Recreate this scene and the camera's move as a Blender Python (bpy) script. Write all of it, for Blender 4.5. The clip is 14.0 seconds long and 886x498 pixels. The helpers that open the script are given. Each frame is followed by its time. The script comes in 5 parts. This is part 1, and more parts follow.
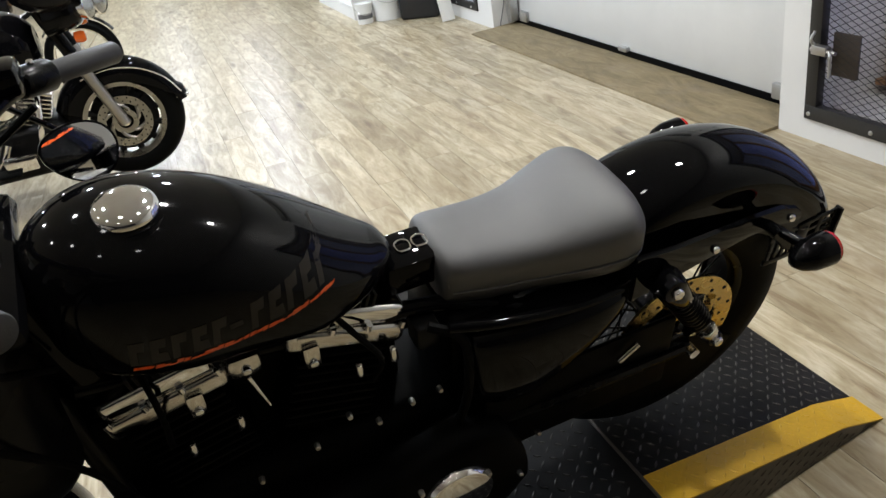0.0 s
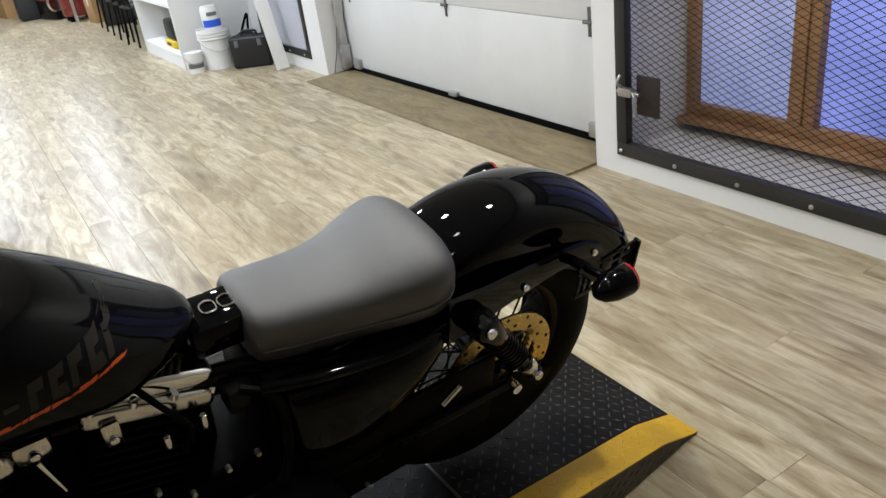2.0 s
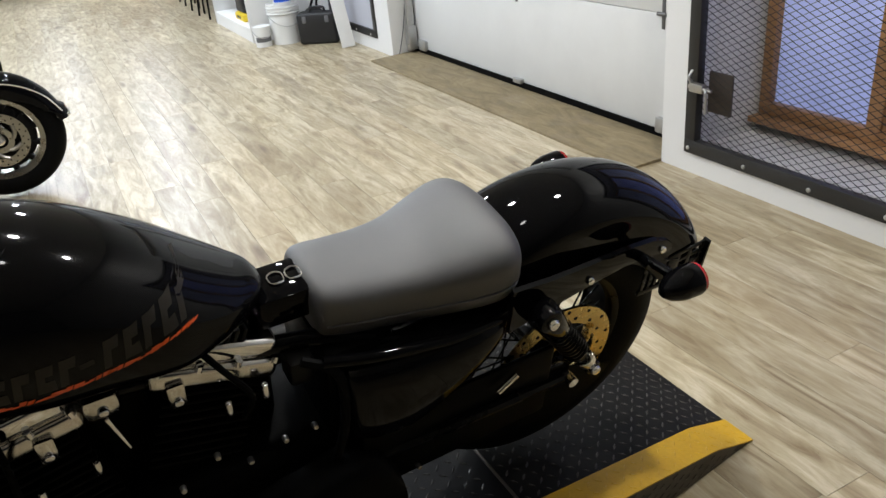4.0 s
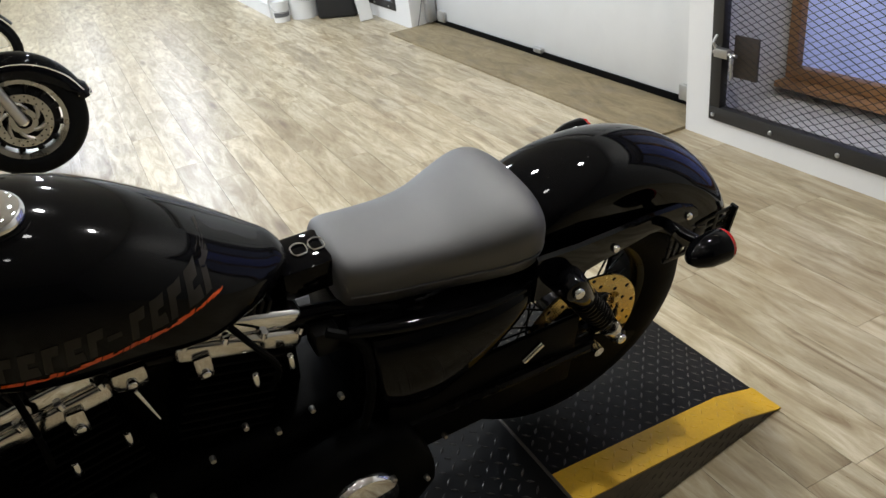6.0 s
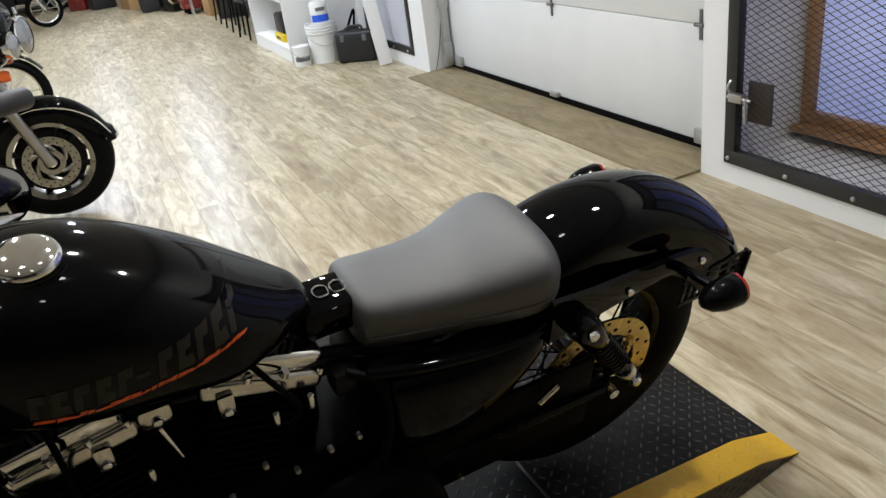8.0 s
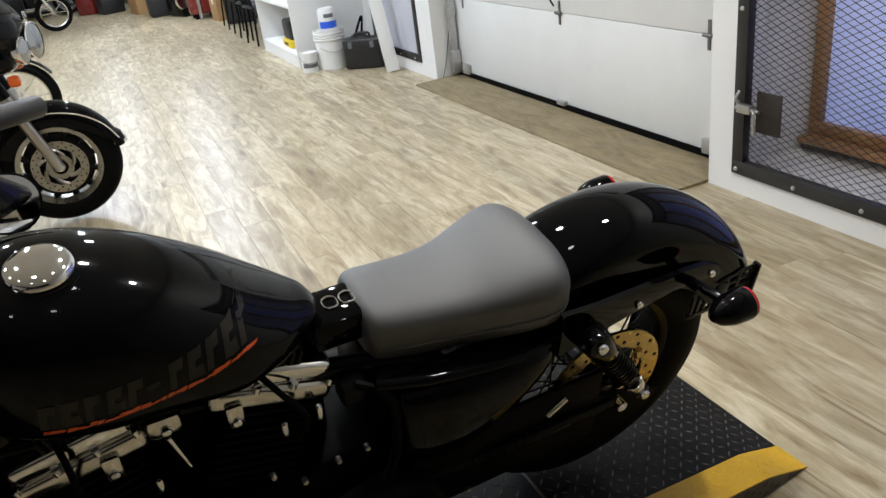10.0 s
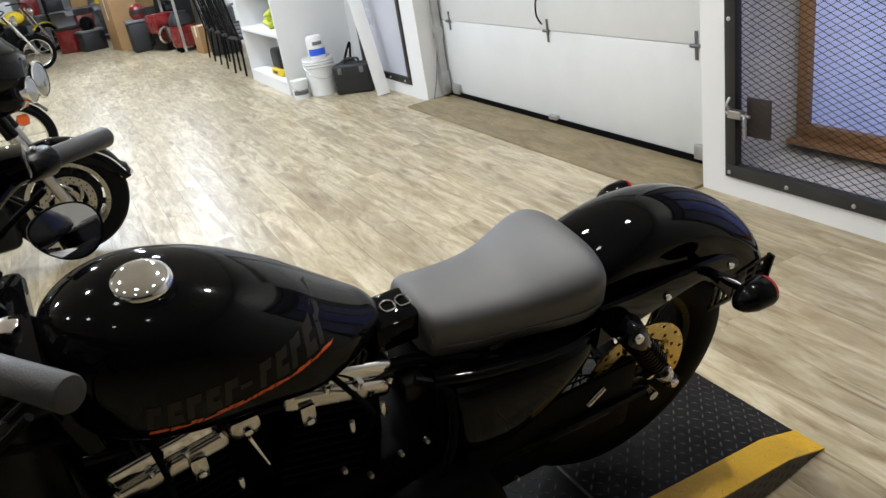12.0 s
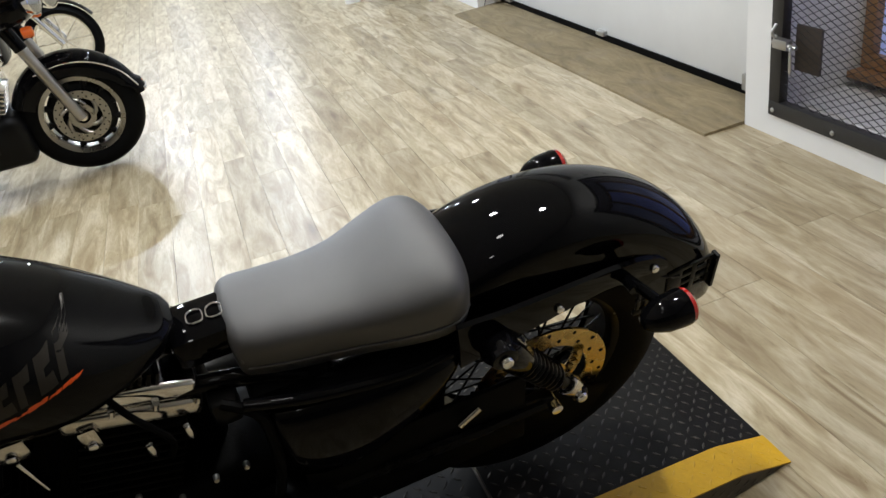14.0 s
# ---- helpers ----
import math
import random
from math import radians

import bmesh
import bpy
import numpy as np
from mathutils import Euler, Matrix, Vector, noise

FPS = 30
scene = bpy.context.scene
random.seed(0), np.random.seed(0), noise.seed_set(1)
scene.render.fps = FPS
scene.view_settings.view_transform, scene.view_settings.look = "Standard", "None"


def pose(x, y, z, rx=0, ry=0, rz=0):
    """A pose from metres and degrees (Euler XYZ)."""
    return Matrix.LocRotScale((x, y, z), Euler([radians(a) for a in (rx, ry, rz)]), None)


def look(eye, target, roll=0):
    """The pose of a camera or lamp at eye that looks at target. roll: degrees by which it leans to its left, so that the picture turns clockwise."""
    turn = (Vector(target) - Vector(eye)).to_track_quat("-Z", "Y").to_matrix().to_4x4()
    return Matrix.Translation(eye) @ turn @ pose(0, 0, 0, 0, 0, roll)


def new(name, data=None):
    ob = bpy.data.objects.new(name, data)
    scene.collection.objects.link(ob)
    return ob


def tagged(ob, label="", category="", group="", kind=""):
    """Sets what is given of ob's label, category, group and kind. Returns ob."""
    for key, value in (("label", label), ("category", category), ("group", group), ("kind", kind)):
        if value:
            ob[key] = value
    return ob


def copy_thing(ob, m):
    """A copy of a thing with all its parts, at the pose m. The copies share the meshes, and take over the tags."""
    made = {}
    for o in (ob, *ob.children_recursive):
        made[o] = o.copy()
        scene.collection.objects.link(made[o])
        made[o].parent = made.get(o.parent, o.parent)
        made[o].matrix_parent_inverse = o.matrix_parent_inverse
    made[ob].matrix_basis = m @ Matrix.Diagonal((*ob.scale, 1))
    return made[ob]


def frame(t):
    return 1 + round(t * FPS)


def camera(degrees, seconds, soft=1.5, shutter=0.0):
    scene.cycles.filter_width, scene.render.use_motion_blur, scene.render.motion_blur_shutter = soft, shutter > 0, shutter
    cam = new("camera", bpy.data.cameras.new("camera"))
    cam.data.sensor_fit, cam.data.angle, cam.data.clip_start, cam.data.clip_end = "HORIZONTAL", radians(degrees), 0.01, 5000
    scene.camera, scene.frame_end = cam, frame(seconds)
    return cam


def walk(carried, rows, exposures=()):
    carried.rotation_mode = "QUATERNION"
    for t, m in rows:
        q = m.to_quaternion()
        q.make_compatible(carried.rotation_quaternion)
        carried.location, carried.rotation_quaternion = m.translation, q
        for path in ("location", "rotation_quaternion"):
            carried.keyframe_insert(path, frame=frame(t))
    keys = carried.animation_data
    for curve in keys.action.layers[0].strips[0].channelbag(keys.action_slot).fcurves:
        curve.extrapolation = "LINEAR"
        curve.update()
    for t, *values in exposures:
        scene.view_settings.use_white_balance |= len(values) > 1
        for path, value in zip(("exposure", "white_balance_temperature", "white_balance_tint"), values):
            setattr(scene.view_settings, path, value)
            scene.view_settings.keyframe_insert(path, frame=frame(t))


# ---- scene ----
cam = camera(60.0, 14.0)
PATH = [
    (0, (0.025, -0.147, 1.44), (0.536, 1.548, 0.511), -9.8),
    (0.5, (0.08, -0.17, 1.452), (0.79, 1.482, 0.575), -10.3),
    (1, (0.098, -0.175, 1.441), (0.932, 1.397, 0.528), -8.5),
    (1.5, (0.104, -0.171, 1.441), (0.979, 1.391, 0.55), -8.4),
    (2, (0.098, -0.174, 1.441), (0.972, 1.393, 0.558), -7.9),
    (2.5, (0.089, -0.163, 1.442), (0.917, 1.423, 0.548), -7.5),
    (5, (0.073, -0.143, 1.426), (0.795, 1.479, 0.504), -6.1),
    (5.5, (0.082, -0.136, 1.412), (0.775, 1.478, 0.454), -7.0),
    (6, (0.073, -0.145, 1.427), (0.757, 1.474, 0.472), -7.8),
    (6.5, (0.071, -0.15, 1.435), (0.798, 1.468, 0.511), -7.5),
    (7, (0.071, -0.17, 1.439), (0.761, 1.481, 0.548), -8.8),
    (9.5, (0.045, -0.168, 1.456), (0.709, 1.519, 0.613), -6.7),
    (10, (0.057, -0.162, 1.457), (0.727, 1.524, 0.614), -7.5),
    (10.5, (0.059, -0.154, 1.469), (0.689, 1.57, 0.675), -9.5),
    (11, (0.04, -0.144, 1.47), (0.608, 1.585, 0.64), -8.9),
    (11.5, (-0.004, -0.149, 1.473), (0.489, 1.605, 0.648), -9.2),
    (12, (-0.081, -0.209, 1.486), (0.637, 1.478, 0.687), -9.7),
    (12.5, (-0.105, -0.214, 1.513), (0.724, 1.397, 0.668), -12.7),
    (13, (0.017, -0.209, 1.512), (0.837, 1.401, 0.655), -11.9),
    (13.5, (0.286, -0.172, 1.516), (0.802, 1.528, 0.597), -7.9),
    (14, (0.419, -0.117, 1.47), (0.843, 1.568, 0.48), -11.2),
]
walk(cam, [(t, look(eye, target, roll)) for t, eye, target, roll in PATH],
     [(0.0, -0.14), (1.5, -0.17), (5.0, -0.14), (7.0, -0.17), (9.5, -0.22), (11.0, -0.12), (12.5, -0.14), (13.5, -0.22), (14.0, -0.2)])

# ---------- world and lights ----------
world = bpy.data.worlds.new("world")
scene.world = world
world.use_nodes = True
wn = world.node_tree.nodes
sky = wn.new("ShaderNodeTexSky")
sky.sky_type, sky.sun_disc = "NISHITA", False
sky.sun_elevation, sky.sun_rotation = radians(6), radians(200)
world.node_tree.links.new(sky.outputs["Color"], wn["Background"].inputs["Color"])
wn["Background"].inputs["Strength"].default_value = 0.05

CEILING = 3.1


def lamp(x, y, watts, size=0.15):
    data = bpy.data.lights.new("ceiling_spot", "AREA")
    cool = min(1.0, max(0.0, (y - 1.5) / 3.5))   # warmer lamps by the window, cooler ones further in
    tint = (0.975 - 0.09 * cool, 0.968 + 0.02 * cool, 0.94 + 0.2 * cool)
    data.shape, data.size, data.energy, data.color = "DISK", size, watts, tint
    ob = new("ceiling_spot", data)
    ob.matrix_world = pose(x, y, CEILING - 0.045)
    return ob


# The lamp at (1.8, 1.0) is added to brighten the window alcove.
LAMPS = [(-2.3, 3.0, 30), (-0.9, 1.7, 16), (-0.6, 3.7, 44), (-0.9, 6.0, 72), (-0.6, 8.8, 74), (0.9, 1.7, 30), (1.0, 3.7, 34), (1.8, 1.0, 36),
         (0.9, 6.2, 44), (0.9, 9.2, 64), (-0.4, 12.6, 92), (1.4, 13.5, 84), (-3.4, 7.0, 50), (-3.2, 11.5, 50), (0.3, 17.0, 60),
         (-1.5, 0.3, 2.5), (-0.3, 0.45, 2), (0.75, 0.35, 3), (-0.9, -0.9, 1.5), (0.4, -1.0, 1.5), (-2.2, 1.2, 5)]
for lx, ly, lw in LAMPS:
    lamp(lx, ly, lw)


# ---------- materials ----------
def nodes_of(name):
    m = bpy.data.materials.new(name)
    m.use_nodes = True
    nt = m.node_tree
    return m, nt, nt.nodes["Principled BSDF"]


def link(nt, a, b):
    nt.links.new(a, b)


def coords(nt, scale=(1, 1, 1), use="Object"):
    tc = nt.nodes.new("ShaderNodeTexCoord")
    mp = nt.nodes.new("ShaderNodeMapping")
    mp.inputs["Scale"].default_value = scale
    link(nt, tc.outputs[use], mp.inputs["Vector"])
    return mp.outputs["Vector"]


def noise_tex(nt, vec, scale, detail=4, rough=0.55, distortion=0.0):
    n = nt.nodes.new("ShaderNodeTexNoise")
    n.inputs["Scale"].default_value, n.inputs["Detail"].default_value = scale, detail
    n.inputs["Roughness"].default_value, n.inputs["Distortion"].default_value = rough, distortion
    link(nt, vec, n.inputs["Vector"])
    return n.outputs["Fac"]


def ramp(nt, fac, stops):
    r = nt.nodes.new("ShaderNodeValToRGB")
    el = r.color_ramp.elements
    while len(el) < len(stops):
        el.new(0.5)
    for e, (p, c) in zip(el, stops):
        e.position, e.color = p, (*c, 1)
    link(nt, fac, r.inputs["Fac"])
    return r.outputs["Color"]


def grey(nt, fac, lo, hi, a=0.0, b=1.0):
    r = nt.nodes.new("ShaderNodeMapRange")
    r.inputs["From Min"].default_value, r.inputs["From Max"].default_value = a, b
    r.inputs["To Min"].default_value, r.inputs["To Max"].default_value = lo, hi
    link(nt, fac, r.inputs["Value"])
    return r.outputs["Result"]


def mix(nt, fac, a, b, mode="MIX"):
    m = nt.nodes.new("ShaderNodeMix")
    m.data_type, m.blend_type = "RGBA", mode
    for sock, v in ((m.inputs[0], fac), (m.inputs[6], a), (m.inputs[7], b)):
        if isinstance(v, (int, float)):
            sock.default_value = v
        elif isinstance(v, tuple):
            sock.default_value = (*v, 1)
        else:
            link(nt, v, sock)
    return m.outputs[2]


def bump(nt, bsdf, height, strength=0.2, distance=0.01):
    b = nt.nodes.new("ShaderNodeBump")
    b.inputs["Strength"].default_value, b.inputs["Distance"].default_value = strength, distance
    link(nt, height, b.inputs["Height"])
    link(nt, b.outputs["Normal"], bsdf.inputs["Normal"])


def surface(name, colour, rough=0.5, metal=0.0, vary=0.12, grain=30.0, bumps=0.1, rough_vary=0.12, coat=0.0, spec=0.5,
            grain_size=0.002, emission=None, power=0.0):
    """A worn surface: blotches and fine grain in colour, roughness and relief."""
    m, nt, b = nodes_of(name)
    v = coords(nt)
    big, small = noise_tex(nt, v, grain * 0.12, 5), noise_tex(nt, v, grain * 4, 3)
    lo = tuple(c * (1 - vary) for c in colour)
    hi = tuple(min(1, c * (1 + vary)) for c in colour)
    col = ramp(nt, big, [(0.3, lo), (0.7, hi)])
    col = mix(nt, 0.25 * min(1, vary * 4), col, ramp(nt, small, [(0.3, lo), (0.7, hi)]))
    link(nt, col, b.inputs["Base Color"])
    link(nt, grey(nt, big, max(0.02, rough - rough_vary), min(1, rough + rough_vary), 0.3, 0.7), b.inputs["Roughness"])
    b.inputs["Metallic"].default_value, b.inputs["Coat Weight"].default_value = metal, coat
    b.inputs["Coat Roughness"].default_value = 0.04
    b.inputs["Specular IOR Level"].default_value = spec
    if bumps:
        bump(nt, b, small, bumps, grain_size)
    if emission:
        b.inputs["Emission Color"].default_value, b.inputs["Emission Strength"].default_value = (*emission, 1), power
    return m


def floor_boards():
    """Washed grey-brown oak vinyl: long grain, cathedral streaks, knots, a tone for each plank."""
    m, nt, b = nodes_of("oak_vinyl")
    info = nt.nodes.new("ShaderNodeObjectInfo")
    geo = nt.nodes.new("ShaderNodeNewGeometry")
    rnd = nt.nodes.new("ShaderNodeMath")
    rnd.operation = "ADD"
    link(nt, info.outputs["Random"], rnd.inputs[0])
    link(nt, geo.outputs["Random Per Island"], rnd.inputs[1])
    fr = nt.nodes.new("ShaderNodeMath")
    fr.operation = "FRACT"
    link(nt, rnd.outputs[0], fr.inputs[0])
    r = fr.outputs[0]
    tc = nt.nodes.new("ShaderNodeNewGeometry")
    off = nt.nodes.new("ShaderNodeVectorMath")
    off.operation = "MULTIPLY_ADD"
    comb = nt.nodes.new("ShaderNodeCombineXYZ")
    for k in range(3):
        link(nt, r, comb.inputs[k])
    link(nt, comb.outputs[0], off.inputs[0])
    off.inputs[1].default_value = (17.0, 31.0, 5.0)
    link(nt, tc.outputs["Position"], off.inputs[2])
    mp = nt.nodes.new("ShaderNodeMapping")
    mp.inputs["Scale"].default_value = (1.0, 0.16, 1.0)
    link(nt, off.outputs[0], mp.inputs["Vector"])
    v = mp.outputs["Vector"]
    streak = noise_tex(nt, v, 19, 5, 0.58, 0.9)
    fine = noise_tex(nt, v, 150, 4, 0.6)
    mp2 = nt.nodes.new("ShaderNodeMapping")
    mp2.inputs["Scale"].default_value = (1.0, 0.20, 1.0)
    link(nt, off.outputs[0], mp2.inputs["Vector"])
    blotch = noise_tex(nt, mp2.outputs["Vector"], 5.5, 4, 0.6, 0.4)
    knots = nt.nodes.new("ShaderNodeTexVoronoi")
    knots.inputs["Scale"].default_value = 4.3
    link(nt, mp2.outputs["Vector"], knots.inputs["Vector"])
    col = ramp(nt, streak, [(0.30, (0.205, 0.150, 0.082)), (0.48, (0.388, 0.324, 0.206)), (0.66, (0.545, 0.482, 0.352))])
    col = mix(nt, grey(nt, blotch, 0.0, 0.50, 0.46, 0.70), col, (0.235, 0.172, 0.092))
    col = mix(nt, grey(nt, fine, 0.0, 0.34, 0.45, 0.75), col, (0.23, 0.165, 0.095))
    col = mix(nt, grey(nt, knots.outputs["Distance"], 0.85, 0.0, 0.03, 0.12), col, (0.13, 0.085, 0.048))
    tone = ramp(nt, r, [(0.0, (0.82, 0.805, 0.78)), (0.5, (0.97, 0.97, 0.96)), (1.0, (1.10, 1.09, 1.08))])
    col = mix(nt, 1.0, col, tone, "MULTIPLY")
    link(nt, col, b.inputs["Base Color"])
    link(nt, grey(nt, fine, 0.27, 0.40, 0.3, 0.7), b.inputs["Roughness"])
    b.inputs["Specular IOR Level"].default_value = 0.55
    bump(nt, b, fine, 0.12, 0.001)
    return m


def plywood():
    m, nt, b = nodes_of("worn_plywood")
    v = coords(nt, (1.0, 0.25, 1.0))
    a, d = noise_tex(nt, v, 9, 7, 0.72, 1.8), noise_tex(nt, coords(nt), 3.4, 7, 0.75)
    col = ramp(nt, a, [(0.3, (0.125, 0.093, 0.047)), (0.55, (0.225, 0.175, 0.095)), (0.75, (0.30, 0.245, 0.145))])
    col = mix(nt, grey(nt, d, 0.0, 0.8, 0.5, 0.75), col, (0.20, 0.165, 0.12))
    link(nt, col, b.inputs["Base Color"])
    b.inputs["Roughness"].default_value = 0.7
    bump(nt, b, a, 0.2, 0.002)
    return m


def glass_pane():
    """Obscured window glass; the dusk daylight is put into the pane as blue emission."""
    m, nt, b = nodes_of("frosted_blue_glass")
    v = coords(nt)
    n = noise_tex(nt, v, 1.6, 3)
    col = ramp(nt, n, [(0.3, (0.20, 0.24, 0.46)), (0.7, (0.34, 0.38, 0.62))])
    link(nt, col, b.inputs["Base Color"])
    link(nt, col, b.inputs["Emission Color"])
    b.inputs["Emission Strength"].default_value = 0.72
    b.inputs["Roughness"].default_value = 0.25
    return m


ACRYLIC = surface("cloudy_acrylic", (0.50, 0.51, 0.57), 0.28, vary=0.1, grain=6, bumps=0.02)
HINGE = surface("dull_hinge_steel", (0.16, 0.155, 0.15), 0.45, 0.8, vary=0.25, grain=50)
OAK = floor_boards()
PLY = plywood()
GLASS_BLUE = glass_pane()
WALL = surface("white_wall_paint", (0.72, 0.715, 0.70), 0.6, vary=0.04, grain=9, bumps=0.15)
DOOR_WHITE = surface("white_embossed_steel", (0.67, 0.67, 0.655), 0.42, vary=0.03, grain=40, bumps=0.3)
UNSEEN_DARK = surface("dark_unseen_wall", (0.045, 0.045, 0.048), 0.7, vary=0.12, grain=9, bumps=0.15)
CEIL = surface("ceiling_paint", (0.72, 0.71, 0.68), 0.8, vary=0.04, grain=8)
GLOSS = surface("gloss_black_paint", (0.0025, 0.0025, 0.003), 0.03, vary=0.2, grain=12, bumps=0.0, rough_vary=0.008, spec=0.12)
TANK_PAINT = surface("scratched_black_clearcoat", (0.0025, 0.0025, 0.003), 0.03, vary=0.2, grain=12, bumps=0.0, rough_vary=0.008, spec=0.13, coat=0.025)
TANK_PAINT.node_tree.nodes["Principled BSDF"].inputs["Coat Roughness"].default_value = 0.16
SATIN = surface("satin_black_metal", (0.004, 0.004, 0.004), 0.30, vary=0.3, grain=30, bumps=0.08, spec=0.13)
WRINKLE = surface("wrinkle_black_metal", (0.002, 0.002, 0.002), 0.5, vary=0.3, grain=90, bumps=0.4, grain_size=0.001, spec=0.04)
LEATHER = surface("black_vinyl", (0.010, 0.0092, 0.0108), 0.62, vary=0.15, grain=110, bumps=0.25, rough_vary=0.05, grain_size=0.0008, spec=1.0, coat=1.0)
LEATHER.node_tree.nodes["Principled BSDF"].inputs["Coat Roughness"].default_value = 0.66
RUBBER = surface("black_rubber", (0.003, 0.003, 0.003), 0.6, vary=0.25, grain=50, bumps=0.2, spec=0.05)
GRIP = surface("grip_rubber", (0.024, 0.024, 0.025), 0.55, vary=0.2, grain=80, bumps=0.3)
CHROME = surface("chrome", (0.82, 0.82, 0.83), 0.07, 1.0, vary=0.04, grain=20, bumps=0.02, rough_vary=0.04)
ALLOY = surface("polished_alloy", (0.68, 0.66, 0.63), 0.16, 1.0, vary=0.05, grain=40, bumps=0.03, rough_vary=0.04)
STEEL = surface("dull_steel", (0.40, 0.385, 0.36), 0.38, 1.0, vary=0.2, grain=40, bumps=0.1)
ZINC = surface("galvanised_steel", (0.50, 0.50, 0.49), 0.42, 0.9, vary=0.2, grain=60, bumps=0.1)
DISC_DARK = surface("tourer_brake_steel", (0.30, 0.29, 0.27), 0.3, 1.0, vary=0.15, grain=60, bumps=0.1)
DISC = surface("bronze_brake_steel", (0.60, 0.44, 0.17), 0.24, 1.0, vary=0.1, grain=60, bumps=0.1)
DECK = surface("black_deck_steel", (0.006, 0.0055, 0.005), 0.56, 0.0, vary=0.5, grain=26, bumps=0.2, rough_vary=0.16, spec=0.16)
TREAD = surface("worn_tread_tops", (0.040, 0.036, 0.029), 0.40, 0.5, vary=0.6, grain=14, bumps=0.2, rough_vary=0.15)
YELLOW = surface("safety_yellow_paint", (0.62, 0.36, 0.012), 0.5, vary=0.22, grain=24, bumps=0.2)
BARE = surface("worn_tread_steel", (0.085, 0.075, 0.06), 0.45, 0.5, vary=0.35, grain=30, bumps=0.2)
RED = surface("red_lens", (0.35, 0.008, 0.006), 0.12, vary=0.1, bumps=0.0, coat=0.5)
AMBER = surface("amber_lens", (0.70, 0.12, 0.015), 0.15, vary=0.1, bumps=0.0, coat=0.5)
ORANGE = surface("orange_decal", (0.85, 0.10, 0.012), 0.3, vary=0.35, grain=120, bumps=0.0)
DECAL = surface("grey_decal", (0.022, 0.019, 0.015), 0.35, vary=0.3, grain=90, bumps=0.0, spec=0.2)
FRAME_BLACK = surface("black_angle_iron", (0.022, 0.021, 0.020), 0.45, 0.3, vary=0.35, grain=30, bumps=0.15)
WOOD = surface("stained_wood", (0.36, 0.185, 0.075), 0.45, vary=0.35, grain=14, bumps=0.2)
BROWN = surface("dark_brown_board", (0.04, 0.028, 0.02), 0.6, vary=0.3, grain=30)
SILL = surface("dusty_grey_sill", (0.62, 0.61, 0.59), 0.75, vary=0.2, grain=16, bumps=0.2)
PLASTIC = surface("white_plastic", (0.74, 0.74, 0.72), 0.42, vary=0.06, grain=14, bumps=0.05)
BLUE = surface("blue_label", (0.02, 0.10, 0.62), 0.4, vary=0.15)
CARD = surface("cardboard", (0.36, 0.21, 0.09), 0.8, vary=0.18, grain=14, bumps=0.1)
CASE = surface("black_case_plastic", (0.010, 0.010, 0.011), 0.5, vary=0.2, grain=60, bumps=0.2)
YPLASTIC = surface("yellow_plastic", (0.70, 0.50, 0.02), 0.4, vary=0.12)
HIVIS = surface("yellow_green_cloth", (0.45, 0.48, 0.05), 0.9, vary=0.4, grain=40, bumps=0.3)
REDP = surface("red_paint", (0.17, 0.010, 0.010), 0.3, vary=0.25, coat=0.4)
GREEN = surface("green_cloth", (0.03, 0.30, 0.14), 0.85, vary=0.3)
GREYM = surface("grey_plastic", (0.13, 0.13, 0.135), 0.5, vary=0.2)
LENS = surface("clear_lens", (0.38, 0.39, 0.40), 0.10, 0.8, vary=0.1, grain=60, bumps=0.15)
MIRROR = surface("mirror_glass", (0.85, 0.86, 0.88), 0.015, 1.0, vary=0.01, bumps=0.0, rough_vary=0.005)
GLOW = surface("lamp_lens", (0.9, 0.9, 0.85), 0.4, vary=0.02, bumps=0.0, emission=(0.965, 0.985, 1.02), power=6.0)


# ---------- mesh tools ----------
def thing(name, label, category, m=Matrix(), group=""):
    ob = new(name)
    ob.matrix_world = m
    return tagged(ob, label, category, group)


def mesh_of(name, bm, material, smooth=True, sharp=38):
    bmesh.ops.recalc_face_normals(bm, faces=bm.faces)
    me = bpy.data.meshes.new(name)
    bm.to_mesh(me)
    bm.free()
    me.materials.append(material)
    if smooth:
        me.shade_smooth()
        me.set_sharp_from_angle(angle=radians(sharp))
    return me


def part(name, bm, material, parent=None, label="", smooth=True, sharp=38):
    ob = new(name, mesh_of(name, bm, material, smooth, sharp))
    if parent:
        ob.parent = parent
    if label:
        ob["label"] = label
    return ob


def structure(name, bm, material, label="", smooth=False):
    ob = part(name, bm, material, None, label, smooth)
    return tagged(ob, kind="structure")


def box(x0, y0, z0, x1, y1, z1, bevel=0.0, bm=None, m=None, seg=2):
    out = bm or bmesh.new()
    b = bmesh.new()
    bmesh.ops.create_cube(b, size=1)
    bmesh.ops.scale(b, vec=(x1 - x0, y1 - y0, z1 - z0), verts=b.verts)
    bmesh.ops.translate(b, vec=((x0 + x1) / 2, (y0 + y1) / 2, (z0 + z1) / 2), verts=b.verts)
    if bevel:
        bmesh.ops.bevel(b, geom=b.edges[:], offset=bevel, segments=seg, affect="EDGES", profile=0.5)
    if m:
        b.transform(m)
    return merge(out, b)


def merge(out, b):
    me = bpy.data.meshes.new("tmp")
    b.to_mesh(me)
    b.free()
    out.from_mesh(me)
    bpy.data.meshes.remove(me)
    return out


